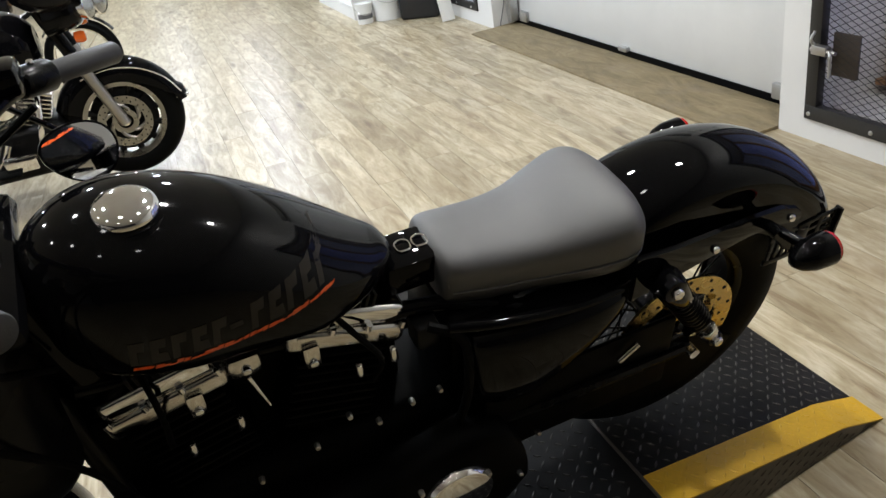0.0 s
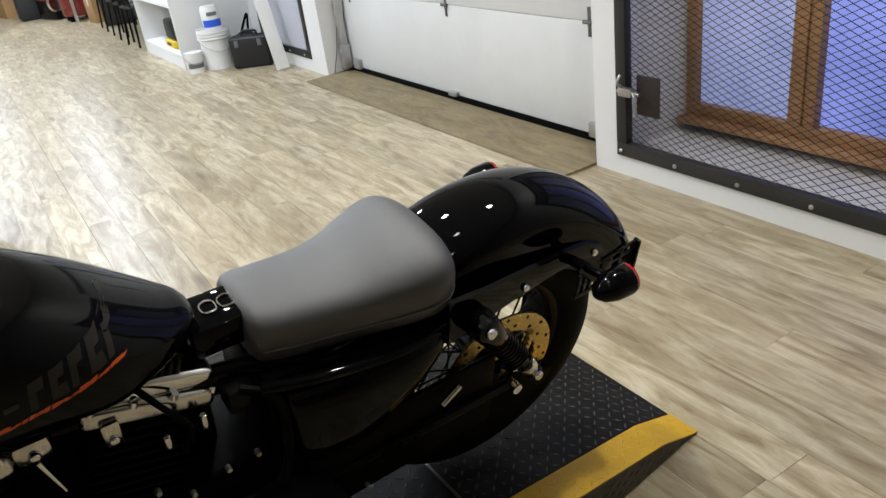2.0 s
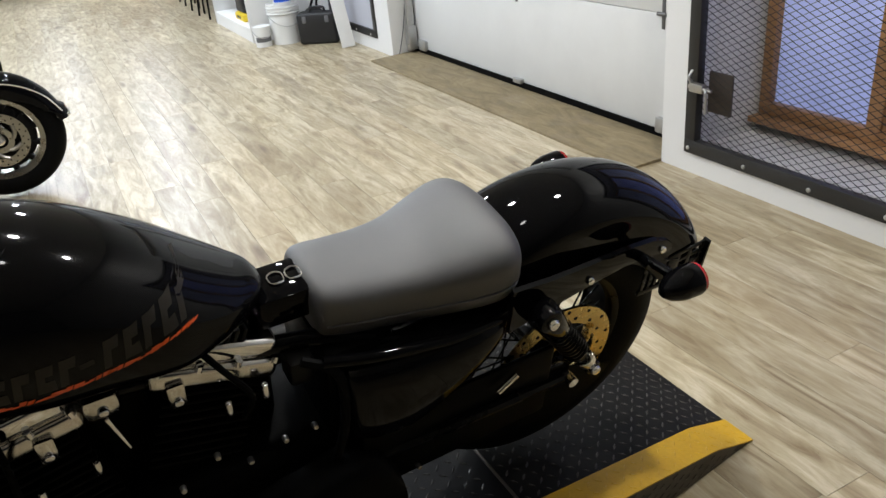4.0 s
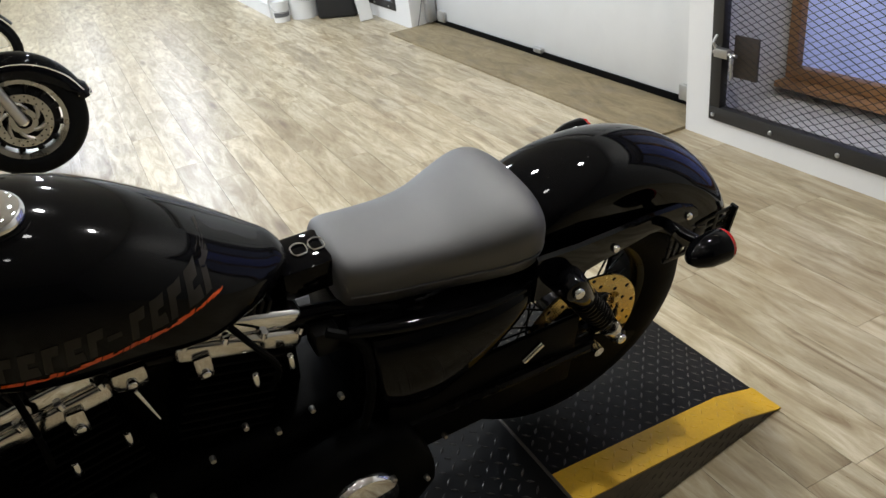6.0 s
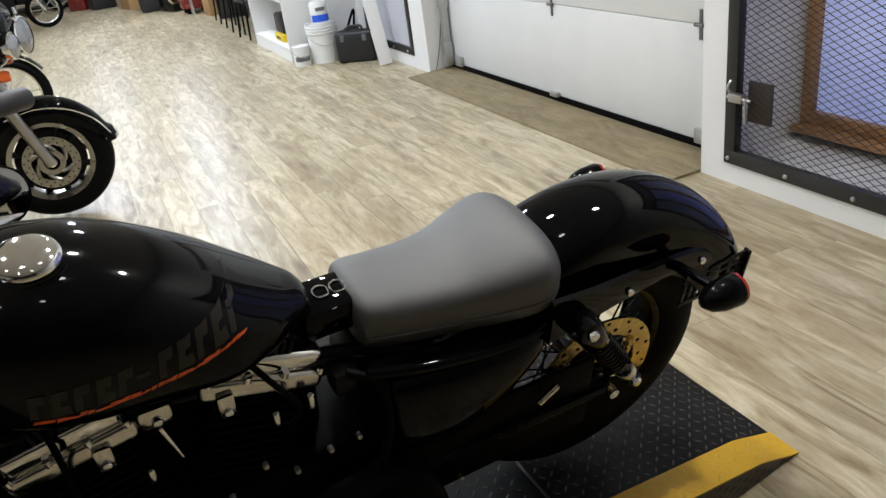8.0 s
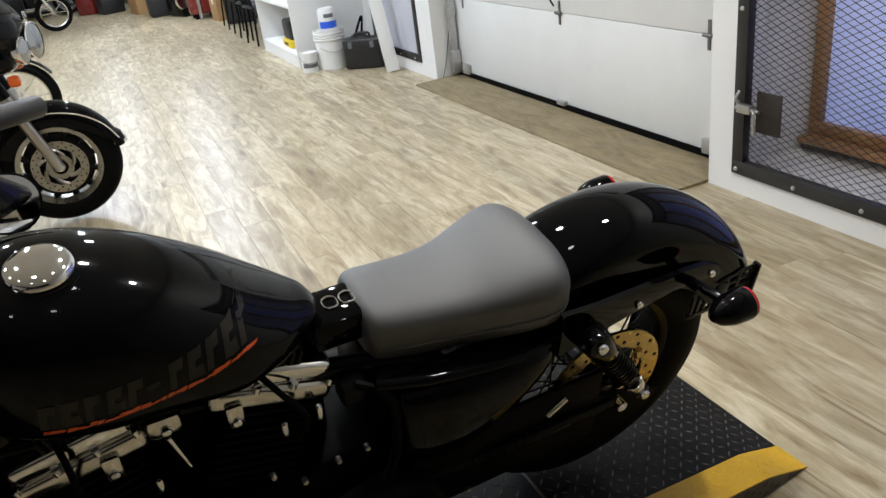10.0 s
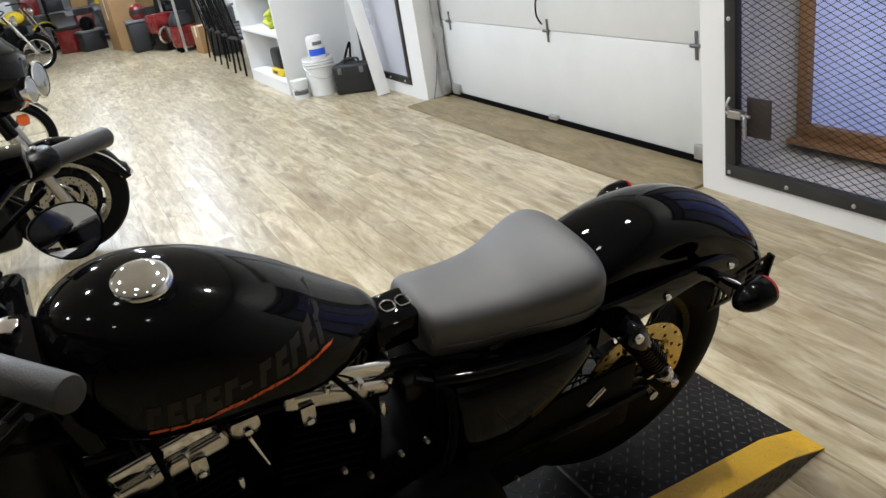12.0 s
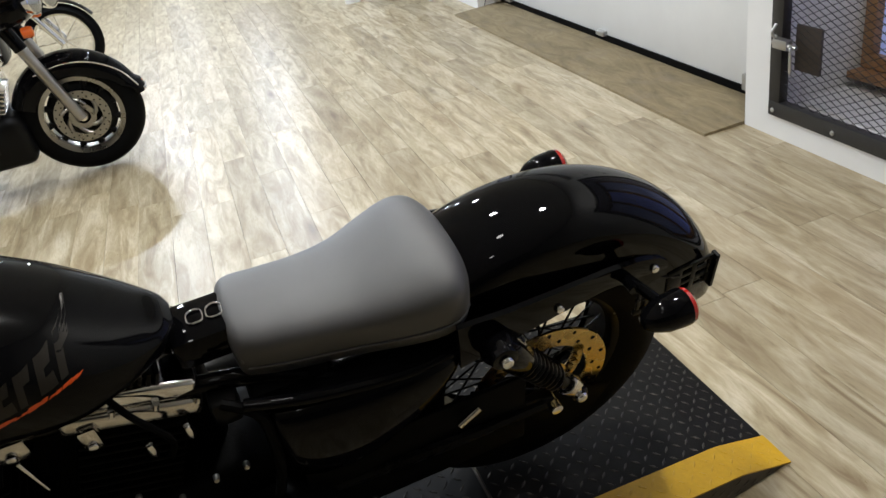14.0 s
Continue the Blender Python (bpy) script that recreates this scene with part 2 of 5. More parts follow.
def rod(a, b, r, r2=None, seg=16, bm=None, cap=True, bevel=0.0):
    """A round bar from a to b."""
    out = bm or bmesh.new()
    a, b = Vector(a), Vector(b)
    d = b - a
    c = bmesh.new()
    bmesh.ops.create_cone(c, cap_ends=cap, segments=seg, radius1=r, radius2=r if r2 is None else r2, depth=d.length)
    if bevel:
        rims = [e for e in c.edges if abs(e.verts[0].co.z - e.verts[1].co.z) < 1e-6]
        bmesh.ops.bevel(c, geom=rims, offset=bevel, segments=2, affect="EDGES", profile=0.5)
    c.transform(Matrix.Translation((a + b) / 2) @ d.to_track_quat("Z", "Y").to_matrix().to_4x4())
    return merge(out, c)


def tube(points, r, seg=10, bm=None, closed=False):
    """A bent pipe through points, smoothed."""
    out = bm or bmesh.new()
    P = [Vector(p) for p in points]
    n = len(P)
    path = []
    for i in range(n if closed else n - 1):
        p0, p1 = P[(i - 1) % n] if closed or i else P[0], P[i]
        p2 = P[(i + 1) % n]
        p3 = P[(i + 2) % n] if closed or i + 2 < n else P[-1]
        for k in range(6):
            t = k / 6
            path.append(0.5 * ((2 * p1) + (p2 - p0) * t + (2 * p0 - 5 * p1 + 4 * p2 - p3) * t * t + (3 * p1 - p0 - 3 * p2 + p3) * t ** 3))
    if not closed:
        path.append(P[-1])
    rings = []
    up = Vector((0.13, 0.21, 1)).normalized()
    for i, p in enumerate(path):
        a = path[i - 1] if i or closed else path[i]
        b = path[(i + 1) % len(path)] if i + 1 < len(path) or closed else path[i]
        d = (b - a).normalized()
        s = d.cross(up)
        if s.length < 1e-3:
            s = d.cross(Vector((1, 0, 0)))
        s.normalize()
        u = s.cross(d)
        rings.append([out.verts.new(p + r * (math.cos(2 * math.pi * k / seg) * s + math.sin(2 * math.pi * k / seg) * u)) for k in range(seg)])
    m = len(rings)
    for i in range(m if closed else m - 1):
        q, w = rings[i], rings[(i + 1) % m]
        for k in range(seg):
            out.faces.new((q[k], q[(k + 1) % seg], w[(k + 1) % seg], w[k]))
    if not closed:
        out.faces.new(rings[0][::-1])
        out.faces.new(rings[-1])
    return out


def lathe(profile, centre=(0, 0, 0), axis="y", seg=48, bm=None, closed=False, arc=(0, 360)):
    """Turns (radius, along) pairs round an axis through centre. Angles start at +x (y axis) or +x (z axis)."""
    out = bm or bmesh.new()
    full = arc[1] - arc[0] >= 360
    rings = []
    for i in range(seg if full else seg + 1):
        a = radians(arc[0] + (arc[1] - arc[0]) * i / seg)
        ring = []
        for r, h in profile:
            if axis == "y":
                v = (centre[0] + r * math.cos(a), centre[1] + h, centre[2] + r * math.sin(a))
            elif axis == "z":
                v = (centre[0] + r * math.cos(a), centre[1] + r * math.sin(a), centre[2] + h)
            else:
                v = (centre[0] + h, centre[1] + r * math.cos(a), centre[2] + r * math.sin(a))
            ring.append(out.verts.new(v))
        rings.append(ring)
    n = len(rings)
    k = len(profile)
    for i in range(n if full else n - 1):
        p, q = rings[i], rings[(i + 1) % n]
        for j in range(k if closed else k - 1):
            out.faces.new((p[j], p[(j + 1) % k], q[(j + 1) % k], q[j]))
    bmesh.ops.remove_doubles(out, verts=out.verts, dist=1e-5)
    return out


def curve_at(keys, x):
    """Smooth value at x of keys (x, v...) in order."""
    if x <= keys[0][0]:
        return keys[0][1:]
    for i, (a, b) in enumerate(zip(keys, keys[1:])):
        if x <= b[0]:
            t = (x - a[0]) / (b[0] - a[0])
            res = []
            for j in range(1, len(a)):
                p, n = keys[max(0, i - 1)], keys[min(len(keys) - 1, i + 2)]
                da = (b[j] - p[j]) / (b[0] - p[0]) * (b[0] - a[0])
                db = (n[j] - a[j]) / (n[0] - a[0]) * (b[0] - a[0])
                res.append((2 * t ** 3 - 3 * t * t + 1) * a[j] + (t ** 3 - 2 * t * t + t) * da + (3 * t * t - 2 * t ** 3) * b[j] + (t ** 3 - t * t) * db)
            return tuple(res)
    return keys[-1][1:]


def loft(keys, section, n=40, bm=None, caps=True):
    """Skins sections along x. keys: (x, values...); section(values) gives (y, z) pairs."""
    out = bm or bmesh.new()
    x0, x1 = keys[0][0], keys[-1][0]
    rings = []
    for i in range(n + 1):
        t = i / n
        x = x0 + (x1 - x0) * (0.5 - 0.5 * math.cos(math.pi * t))
        rings.append([out.verts.new((x, y, z)) for y, z in section(*curve_at(keys, x))])
    k = len(rings[0])
    for p, q in zip(rings, rings[1:]):
        for j in range(k):
            out.faces.new((p[j], p[(j + 1) % k], q[(j + 1) % k], q[j]))
    if caps:
        out.faces.new(rings[0])
        out.faces.new(rings[-1][::-1])
    return out


def superellipse(hw, zlo, zhi, widest=0.45, ptop=2.3, pbot=2.6, seg=40):
    """A closed rounded section: full width at a share of its height."""
    zc = zlo + (zhi - zlo) * widest
    pts = []
    for i in range(seg):
        a = 2 * math.pi * i / seg
        c, s = math.cos(a), math.sin(a)
        p = ptop if s >= 0 else pbot
        h = zhi - zc if s >= 0 else zc - zlo
        pts.append((hw * math.copysign(abs(c) ** (2 / p), c), zc + h * math.copysign(abs(s) ** (2 / p), s)))
    return pts


def bolt(p, axis, r=0.009, h=0.008, material=None, parent=None, name="bolt"):
    p, axis = Vector(p), Vector(axis).normalized()
    return part(name, rod(p, p + axis * h, r, r * 0.8, 12, bevel=r * 0.2), material or CHROME, parent)

# ---------- large structure ----------
WX, DX = 2.60, 2.805          # wall face and garage door face
Y0, Y1, XW, YB = 2.60, 5.85, -6.0, 20.0   # door opening, far west wall, back wall
YS = -6.0                     # wall behind the camera

structure("floor", box(XW, YS, -0.12, 3.4, YB, -0.004), surface("subfloor", (0.20, 0.155, 0.10), 0.8), "washed oak vinyl plank floor")
structure("ceiling", box(XW - 0.2, YS - 0.2, CEILING, 3.6, YB + 0.2, CEILING + 0.12), CEIL, "off-white painted ceiling")
structure("wall_west", box(XW - 0.15, YS, 0, XW, YB, CEILING), WALL, "white painted wall")
# Unseen wall, made dark so that the motorcycle's black side reflects little light.
structure("wall_south", box(XW - 0.15, YS - 0.15, 0, 3.4, YS, CEILING), UNSEEN_DARK, "unseen wall made dark to dim reflections")
structure("wall_north", box(XW - 0.15, YB, 0, 3.4, YB + 0.15, CEILING), WALL, "white painted wall")

# East wall: pieces round the window cage, the garage door and the second cage.
MY0, MY1, MZ0, MZ1 = 0.35, 2.44, 0.10, 2.25      # caged window beside the door
NY0, NY1 = 6.14, 7.30                            # caged window past the door
DTOP = 2.45
wall = bmesh.new()
TH = 0.15
for y0, y1, z0, z1 in ((YS, MY0, 0, CEILING), (MY0, MY1, 0, MZ0), (MY0, MY1, MZ1, CEILING), (MY1, Y0, 0, CEILING),
                       (Y0, Y1, DTOP, CEILING), (Y1, NY0, 0, CEILING), (NY0, NY1, 0, 0.11), (NY0, NY1, MZ1, CEILING),
                       (NY1, YB, 0, CEILING)):
    box(WX, y0, z0, WX + TH, y1, z1, bm=wall)
structure("wall_east", wall, WALL, "white painted wall with a garage door opening")
jamb = bmesh.new()
for y0, y1 in ((MY1 + 0.03, Y0 - 0.001), (Y1 + 0.001, NY0 - 0.03)):
    box(WX + TH, y0, 0, DX + 0.25, y1, CEILING, bm=jamb)
structure("door_jamb", jamb, WALL, "white painted door reveal")


def alcove(y0, y1, name):
    """The deep box behind a cage: sill, two reveals and a back."""
    a = tagged(new(name), "dusty grey window alcove behind steel mesh", kind="structure")
    part("alcove_sill", box(WX + TH, y0 - 0.03, MZ0 - 0.06, 3.13, y1 + 0.03, MZ0 + 0.012), SILL, a, smooth=False)
    part("reveal", box(WX + TH, y0 - 0.03, MZ0 + 0.012, 3.13, y0, MZ1), SILL, a, smooth=False)
    part("reveal", box(WX + TH, y1, MZ0 + 0.012, 3.13, y1 + 0.03, MZ1), SILL, a, smooth=False)
    part("alcove_head", box(WX + TH, y0 - 0.03, MZ1, 3.13, y1 + 0.03, MZ1 + 0.05), SILL, a, smooth=False)
    part("alcove_back", box(3.13, y0 - 0.03, MZ0 - 0.06, 3.18, y1 + 0.03, MZ1 + 0.05), SILL, a, smooth=False)


alcove(MY0, MY1, "window_alcove")
alcove(NY0, NY1, "window_alcove")


def wood_window(name, y0, y1, z0, z1, mullions, x=3.10):
    w = tagged(new(name), "brown stained wooden window with blue frosted panes", "window", kind="structure")
    fr = bmesh.new()
    f = 0.058
    box(x - 0.05, y0, z0, x + 0.025, y1, z0 + f, 0.006, fr)
    box(x - 0.05, y0, z1 - f, x + 0.025, y1, z1, 0.006, fr)
    box(x - 0.05, y0, z0 + f, x + 0.025, y0 + f, z1 - f, 0.006, fr)
    box(x - 0.05, y1 - f, z0 + f, x + 0.025, y1, z1 - f, 0.006, fr)
    part("window_frame", fr, WOOD, w)
    for m in mullions:
        part("mullion", box(x - 0.055, m - 0.066, z0 + f, x + 0.02, m + 0.066, z1 - f, 0.006), WOOD, w)
        part("mullion_strip", box(x - 0.068, m - 0.012, z0 + f, x - 0.0555, m + 0.012, z1 - f, 0.004), WOOD, w)
    bounds = [y0 + f]
    for m in mullions:
        bounds += [m - 0.066, m + 0.066]
    bounds.append(y1 - f)
    for a, b in zip(bounds[::2], bounds[1::2]):
        part("pane", box(x - 0.008, a - 0.004, z0 + f - 0.004, x + 0.002, b + 0.004, z1 - f + 0.004), GLASS_BLUE, w)
    part("window_sill", box(x - 0.12, y0, z0 - 0.03, x + 0.02, y1, z0 - 0.001, 0.005), WOOD, w)
    return w


wood_window("window_1", MY0 + 0.02, MY1 - 0.012, 0.19, 2.20, [1.79, 1.06])
wood_window("window_2", NY0 + 0.02, NY1 - 0.04, 0.19, 2.20, [6.75])


def cage(y0, y1, z0, z1, label, pitch_y=0.060, pitch_z=0.0145, mesh=True):
    """Angle-iron frame with expanded steel mesh, bolted to the wall."""
    c = thing("window_guard", label, "window guard")
    x = WX
    f = 0.064
    for a in ((y0, z0, y1, z0 + f), (y0, z1 - f, y1, z1), (y0, z0 + f, y0 + f, z1 - f), (y1 - f, z0 + f, y1, z1 - f)):
        part("frame_bar", box(x - 0.012, a[0], a[1], x + 0.03, a[2], a[3], 0.003), FRAME_BLACK, c)
    if not mesh:
        part("cloudy_pane", box(x + 0.008, y0 + f - 0.004, z0 + f - 0.004, x + 0.014, y1 - f + 0.004, z1 - f + 0.004), ACRYLIC, c, "cloudy clear plastic pane")
    bm = bmesh.new()
    n, m = int((y1 - y0 - 2 * f) / pitch_y) + 1, int((z1 - z0 - 2 * f) / pitch_z) + 1
    s, d = 0.0014, 0.0010

    def strand(ya, za, yb, zb):
        q = []
        for yy, zz in ((ya, za), (yb, zb)):
            q.append([bm.verts.new((x + 0.012 + dx, yy, zz + dz)) for dx, dz in ((-d, -s), (d, -s), (d, s), (-d, s))])
        for k in range(4):
            bm.faces.new((q[0][k], q[0][(k + 1) % 4], q[1][(k + 1) % 4], q[1][k]))

    for i in range(n if mesh else 0):
        for j in range(m):
            yc, zc = y0 + f + (i + 0.5 * (j % 2)) * pitch_y, z0 + f + j * pitch_z
            if zc + pitch_z > z1 - f + 0.02:
                continue
            for side in (-1, 1):
                ye = yc + side * pitch_y / 2
                if y0 + f - 0.03 < ye < y1 - f + 0.03:
                    strand(yc, zc, ye, zc + pitch_z)
    if mesh:
        tagged(part("expanded_mesh", bm, FRAME_BLACK, c, "black expanded steel mesh", smooth=False), kind="stuff")
    y = y1 - 0.028
    while y > y0:
        bolt((x - 0.012, y, z0 + 0.026), (-1, 0, 0), 0.011, 0.007, ZINC, c)
        y -= 0.335
    for z in (z0 + 0.34, z0 + 0.75, z0 + 1.2, z0 + 1.7):
        bolt((x - 0.012, y1 - 0.028, z), (-1, 0, 0), 0.011, 0.007, ZINC, c)
    return c


guard = cage(MY0, MY1, MZ0, MZ1, "black steel mesh window guard bolted over a wooden window")
cage(NY0, NY1, 0.11, MZ1, "black framed cloudy plastic window cover beyond the door", mesh=False)

latch = thing("gate_latch", "zinc sliding bolt latch on the mesh window guard", "latch")
part("backing_plate", box(WX + 0.032, 2.215, 0.305, WX + 0.044, 2.35, 0.49, 0.002), BROWN, latch, "dark brown backing board")
part("latch_body", box(WX - 0.045, 2.315, 0.405, WX - 0.0125, 2.395, 0.445, 0.005), STEEL, latch)
part("latch_bolt", rod((WX - 0.034, 2.27, 0.425), (WX - 0.034, 2.405, 0.425), 0.008), STEEL, latch)
part("latch_handle", tube([(WX - 0.036, 2.30, 0.425), (WX - 0.050, 2.285, 0.42), (WX - 0.052, 2.28, 0.38), (WX - 0.050, 2.28, 0.325)], 0.0065), ZINC, latch)
part("padlock_eye", tube([(WX - 0.03, 2.39, 0.44), (WX - 0.05, 2.39, 0.47), (WX - 0.03, 2.39, 0.50)], 0.006), ZINC, latch)


def garage_door():
    d = tagged(new("door_1"), "white embossed sectional garage door, closed", "garage door", kind="structure")
    h = 0.61
    for k in range(4):
        z = 0.045 + k * h
        bm = box(DX, Y0 - 0.02, z + 0.0015, DX + 0.045, Y1 + 0.02, z + h - 0.0015, 0.004)
        part("panel", bm, DOOR_WHITE, d)
    part("bottom_seal", box(DX - 0.006, Y0, 0.006, DX + 0.05, Y1, 0.0455, 0.004), RUBBER, d, "black rubber bottom seal")
    part("bottom_retainer", box(DX - 0.010, Y0 + 0.02, 0.030, DX - 0.0005, Y1 - 0.02, 0.060), RUBBER, d)
    for y in (Y0 + 0.24, 4.2, Y1 - 0.22):
        for k in (1, 2, 3):
            z = 0.045 + k * h
            plate = box(DX - 0.006, y - 0.03, z - 0.075, DX - 0.0005, y + 0.03, z + 0.075, 0.002)
            for v in plate.verts:
                v.co.y = y + (v.co.y - y) * (0.35 if abs(v.co.z - z) > 0.05 else 1)
            hinge = part("hinge", plate, HINGE, d)
            part("knuckle", rod((DX - 0.014, y - 0.032, z), (DX - 0.014, y + 0.032, z), 0.010), HINGE, hinge)
    for y in (4.2,):
        part("lift_bracket", box(DX - 0.035, y - 0.045, 0.055, DX - 0.0005, y + 0.045, 0.085, 0.004), ZINC, d)
    for y in (Y0 + 0.19, Y1 - 0.2):
        part("corner_bracket", box(DX - 0.03, y - 0.06, 0.05, DX - 0.0005, y + 0.06, 0.13, 0.004), ZINC, d)
    part("pull_handle", tube([(DX, 4.25, 0.86), (DX - 0.04, 4.25, 0.85), (DX - 0.045, 4.25, 0.76), (DX - 0.03, 4.22, 0.70)], 0.006), SATIN, d)
    return d


garage_door()


def door_track(y, side):
    t = thing("door_track", "galvanised garage door track on the jamb", "door track")
    part("rail", box(DX - 0.075, y - 0.022, 0.06, DX - 0.018, y + 0.022, 2.5, 0.005), ZINC, t)
    part("foot_plate", box(DX - 0.085, y - 0.035 * 1, 0.045, DX - 0.012, y + 0.035, 0.24, 0.004), ZINC, t)
    part("track_bracket", box(DX - 0.08, y - 0.03, 0.52, DX - 0.01, y + 0.03, 0.60, 0.004), ZINC, t)
    for z in (0.09, 0.19, 0.56):
        bolt((DX - 0.085, y, z), (-1, 0, 0), 0.009, 0.008, ZINC, t)
    return t


door_track(Y1 - 0.06, 1)
door_track(Y0 + 0.03, -1)
cord = thing("pull_cord", "thin grey cable hanging beside the door track", "cable")
part("cord", tube([(DX - 0.03, Y1 - 0.005, 1.3), (DX - 0.04, Y1 - 0.012, 0.6), (DX - 0.09, Y1 - 0.02, 0.25), (DX - 0.16, Y1 - 0.03, 0.02)], 0.004), GREYM, cord)

ply = bmesh.new()
prof = [(2.388, 0.0), (2.391, 0.012), (2.80, 0.020), (2.86, 0.020), (2.86, 0.0)]
sides = []
for y in (Y0 - 0.014, Y1 - 0.012):
    sides.append([ply.verts.new((px, y, pz)) for px, pz in prof])
for k in range(5):
    ply.faces.new((sides[0][k], sides[0][(k + 1) % 5], sides[1][(k + 1) % 5], sides[1][k]))
ply.faces.new(sides[0])
ply.faces.new(sides[1][::-1])
for v in ply.verts:
    v.co.y = min(max(v.co.y, Y0 + 0.002), Y1 - 0.002)
tagged(part("threshold_board", ply, PLY, None, smooth=False), "worn brown plywood board at the garage door", "plywood board")


# ---------- lift ramp under the motorcycle ----------
def tread(bm, x0, x1, y0, y1, zf, pitch=0.030, seed=3):
    """Raised lozenges of chequer plate on a surface z = zf(x)."""
    nx, ny = int((x1 - x0) / pitch), int((y1 - y0) / pitch)
    for i in range(nx):
        for j in range(ny):
            cx, cy = x0 + (i + 0.5) * pitch, y0 + (j + 0.5) * pitch
            a = radians(45 if (i + j) % 2 else -45)
            ca, sa = math.cos(a), math.sin(a)
            l, w, h = 0.0125, 0.0036, 0.0016
            pts = [(-l, 0, 0), (0, -w, 0), (l, 0, 0), (0, w, 0), (-l * 0.5, 0, h), (l * 0.5, 0, h)]
            v = [bm.verts.new((cx + ca * p - sa * q, cy + sa * p + ca * q, zf(cx + ca * p - sa * q) + r + 0.0002)) for p, q, r in pts]
            for f in ((0, 1, 4), (1, 2, 5), (1, 5, 4), (2, 3, 5), (3, 0, 4), (3, 4, 5)):
                bm.faces.new([v[k] for k in f])


LEFT, RIGHT, SEAM, TOE, TOP, KNEE, KZ, SKEW = 0.925, 1.66, 0.70, 1.41, 0.165, 1.26, 0.058, 0.15


def ramp_z(x):
    if x > KNEE:
        return max(0.0, KZ * (TOE - x) / (TOE - KNEE))
    return min(TOP, KZ + (TOP - KZ) * (KNEE - x) / (KNEE - SEAM))


def skew(bm):
    """The lift stands a little askew: its sides run off the x axis."""
    for v in bm.verts:
        v.co.y -= SKEW * (TOE - v.co.x)
    return bm


lift = thing("motorcycle_lift", "black chequer-plate motorcycle lift with yellow edged ramp", "motorcycle lift")


def ramp_sheet(y0, y1, x0, x1, dz=0.0, thick=0.004, n=24):
    bm = bmesh.new()
    rows = []
    for i in range(n + 1):
        x = x0 + (x1 - x0) * i / n
        z = ramp_z(x) + dz
        rows.append([bm.verts.new(p) for p in ((x, y0, z), (x, y1, z), (x, y1, z - thick), (x, y0, z - thick))])
    for p, q in zip(rows, rows[1:]):
        for k in range(4):
            bm.faces.new((p[k], p[(k + 1) % 4], q[(k + 1) % 4], q[k]))
    bm.faces.new(rows[0])
    bm.faces.new(rows[-1][::-1])
    return bm


YEL = 0.10
rp = part("ramp_plate", skew(ramp_sheet(LEFT + YEL, RIGHT, SEAM + 0.004, TOE, 0.004, n=40)), DECK, lift, smooth=False)
tr = bmesh.new()
tread(tr, SEAM + 0.01, TOE - 0.01, LEFT + YEL, RIGHT, lambda x: ramp_z(x) + 0.004)
tagged(part("chequer_pattern", skew(tr), TREAD, rp, smooth=False), kind="stuff")
ye = part("yellow_edge", skew(ramp_sheet(LEFT, LEFT + YEL - 0.001, SEAM + 0.004, TOE + 0.004, 0.0045, n=40)), YELLOW, lift, "safety yellow painted edge strip", smooth=False)
tr = bmesh.new()
tread(tr, SEAM + 0.01, TOE - 0.005, LEFT, LEFT + YEL, lambda x: ramp_z(x) + 0.0045)
tagged(part("chequer_pattern", skew(tr), YELLOW, ye, smooth=False), kind="stuff")
dp = part("deck_plate", skew(box(-1.9, LEFT, TOP - 0.004, SEAM, RIGHT, TOP + 0.004, 0.001)), DECK, lift, smooth=False)
tr = bmesh.new()
tread(tr, -0.35, SEAM - 0.01, LEFT + 0.01, RIGHT - 0.01, lambda x: TOP + 0.004)
tagged(part("chequer_pattern", skew(tr), TREAD, dp, smooth=False), kind="stuff")
part("deck_frame", skew(box(-1.9, LEFT + 0.02, 0.0, SEAM, RIGHT - 0.02, TOP - 0.0045, 0.004)), SATIN, lift)
part("hinge_rod", skew(rod((SEAM + 0.001, LEFT + 0.01, TOP + 0.003), (SEAM + 0.001, RIGHT - 0.01, TOP + 0.003), 0.0045, seg=8)), BARE, lift)
for yy, inner in ((LEFT + 0.003, 0.004), (RIGHT - 0.003, -0.004)):
    sk = bmesh.new()
    xs = [SEAM + (TOE - SEAM) * i / 28 for i in range(29)]
    rows = [[sk.verts.new(p) for p in ((x, yy, 0.0), (x, yy, ramp_z(x) + 0.0003), (x, yy + inner, ramp_z(x) + 0.0003), (x, yy + inner, 0.0))] for x in xs]
    for p, q in zip(rows, rows[1:]):
        for k in range(4):
            sk.faces.new((p[k], p[(k + 1) % 4], q[(k + 1) % 4], q[k]))
    skirt = part("side_skirt", skew(sk), BARE, lift, "bare chequer-plate side skirt", smooth=False)
    if inner > 0:
        tr = bmesh.new()
        for i in range(30):
            for j in range(4):
                x, z = SEAM + 0.02 + i * 0.024, 0.012 + j * 0.03 + (0.012 if i % 2 else 0)
                if z + 0.012 < ramp_z(x):
                    rod((x - 0.008, yy - 0.0006, z - 0.003), (x + 0.008, yy - 0.0006, z + 0.004), 0.0022, seg=5, bm=tr)
        tagged(part("chequer_pattern", skew(tr), BARE, skirt, smooth=False), kind="stuff")

# ---------- the motorcycle on the lift ----------
# Its own frame: x backwards along the machine, y to its right side, z up; it leans on its stand.
BIKE = pose(0.85, 1.170, 0.15, 16.0, 0, 2.5)
bike = thing("motorcycle", "gloss black cruiser motorcycle with solo seat on a lift", "motorcycle", BIKE)
AX, AZ = -0.02, 0.347   # rear axle


def B(name, bm, mat, label="", parent=None, smooth=True, sharp=38):
    return part(name, bm, mat, parent or bike, label, smooth, sharp)


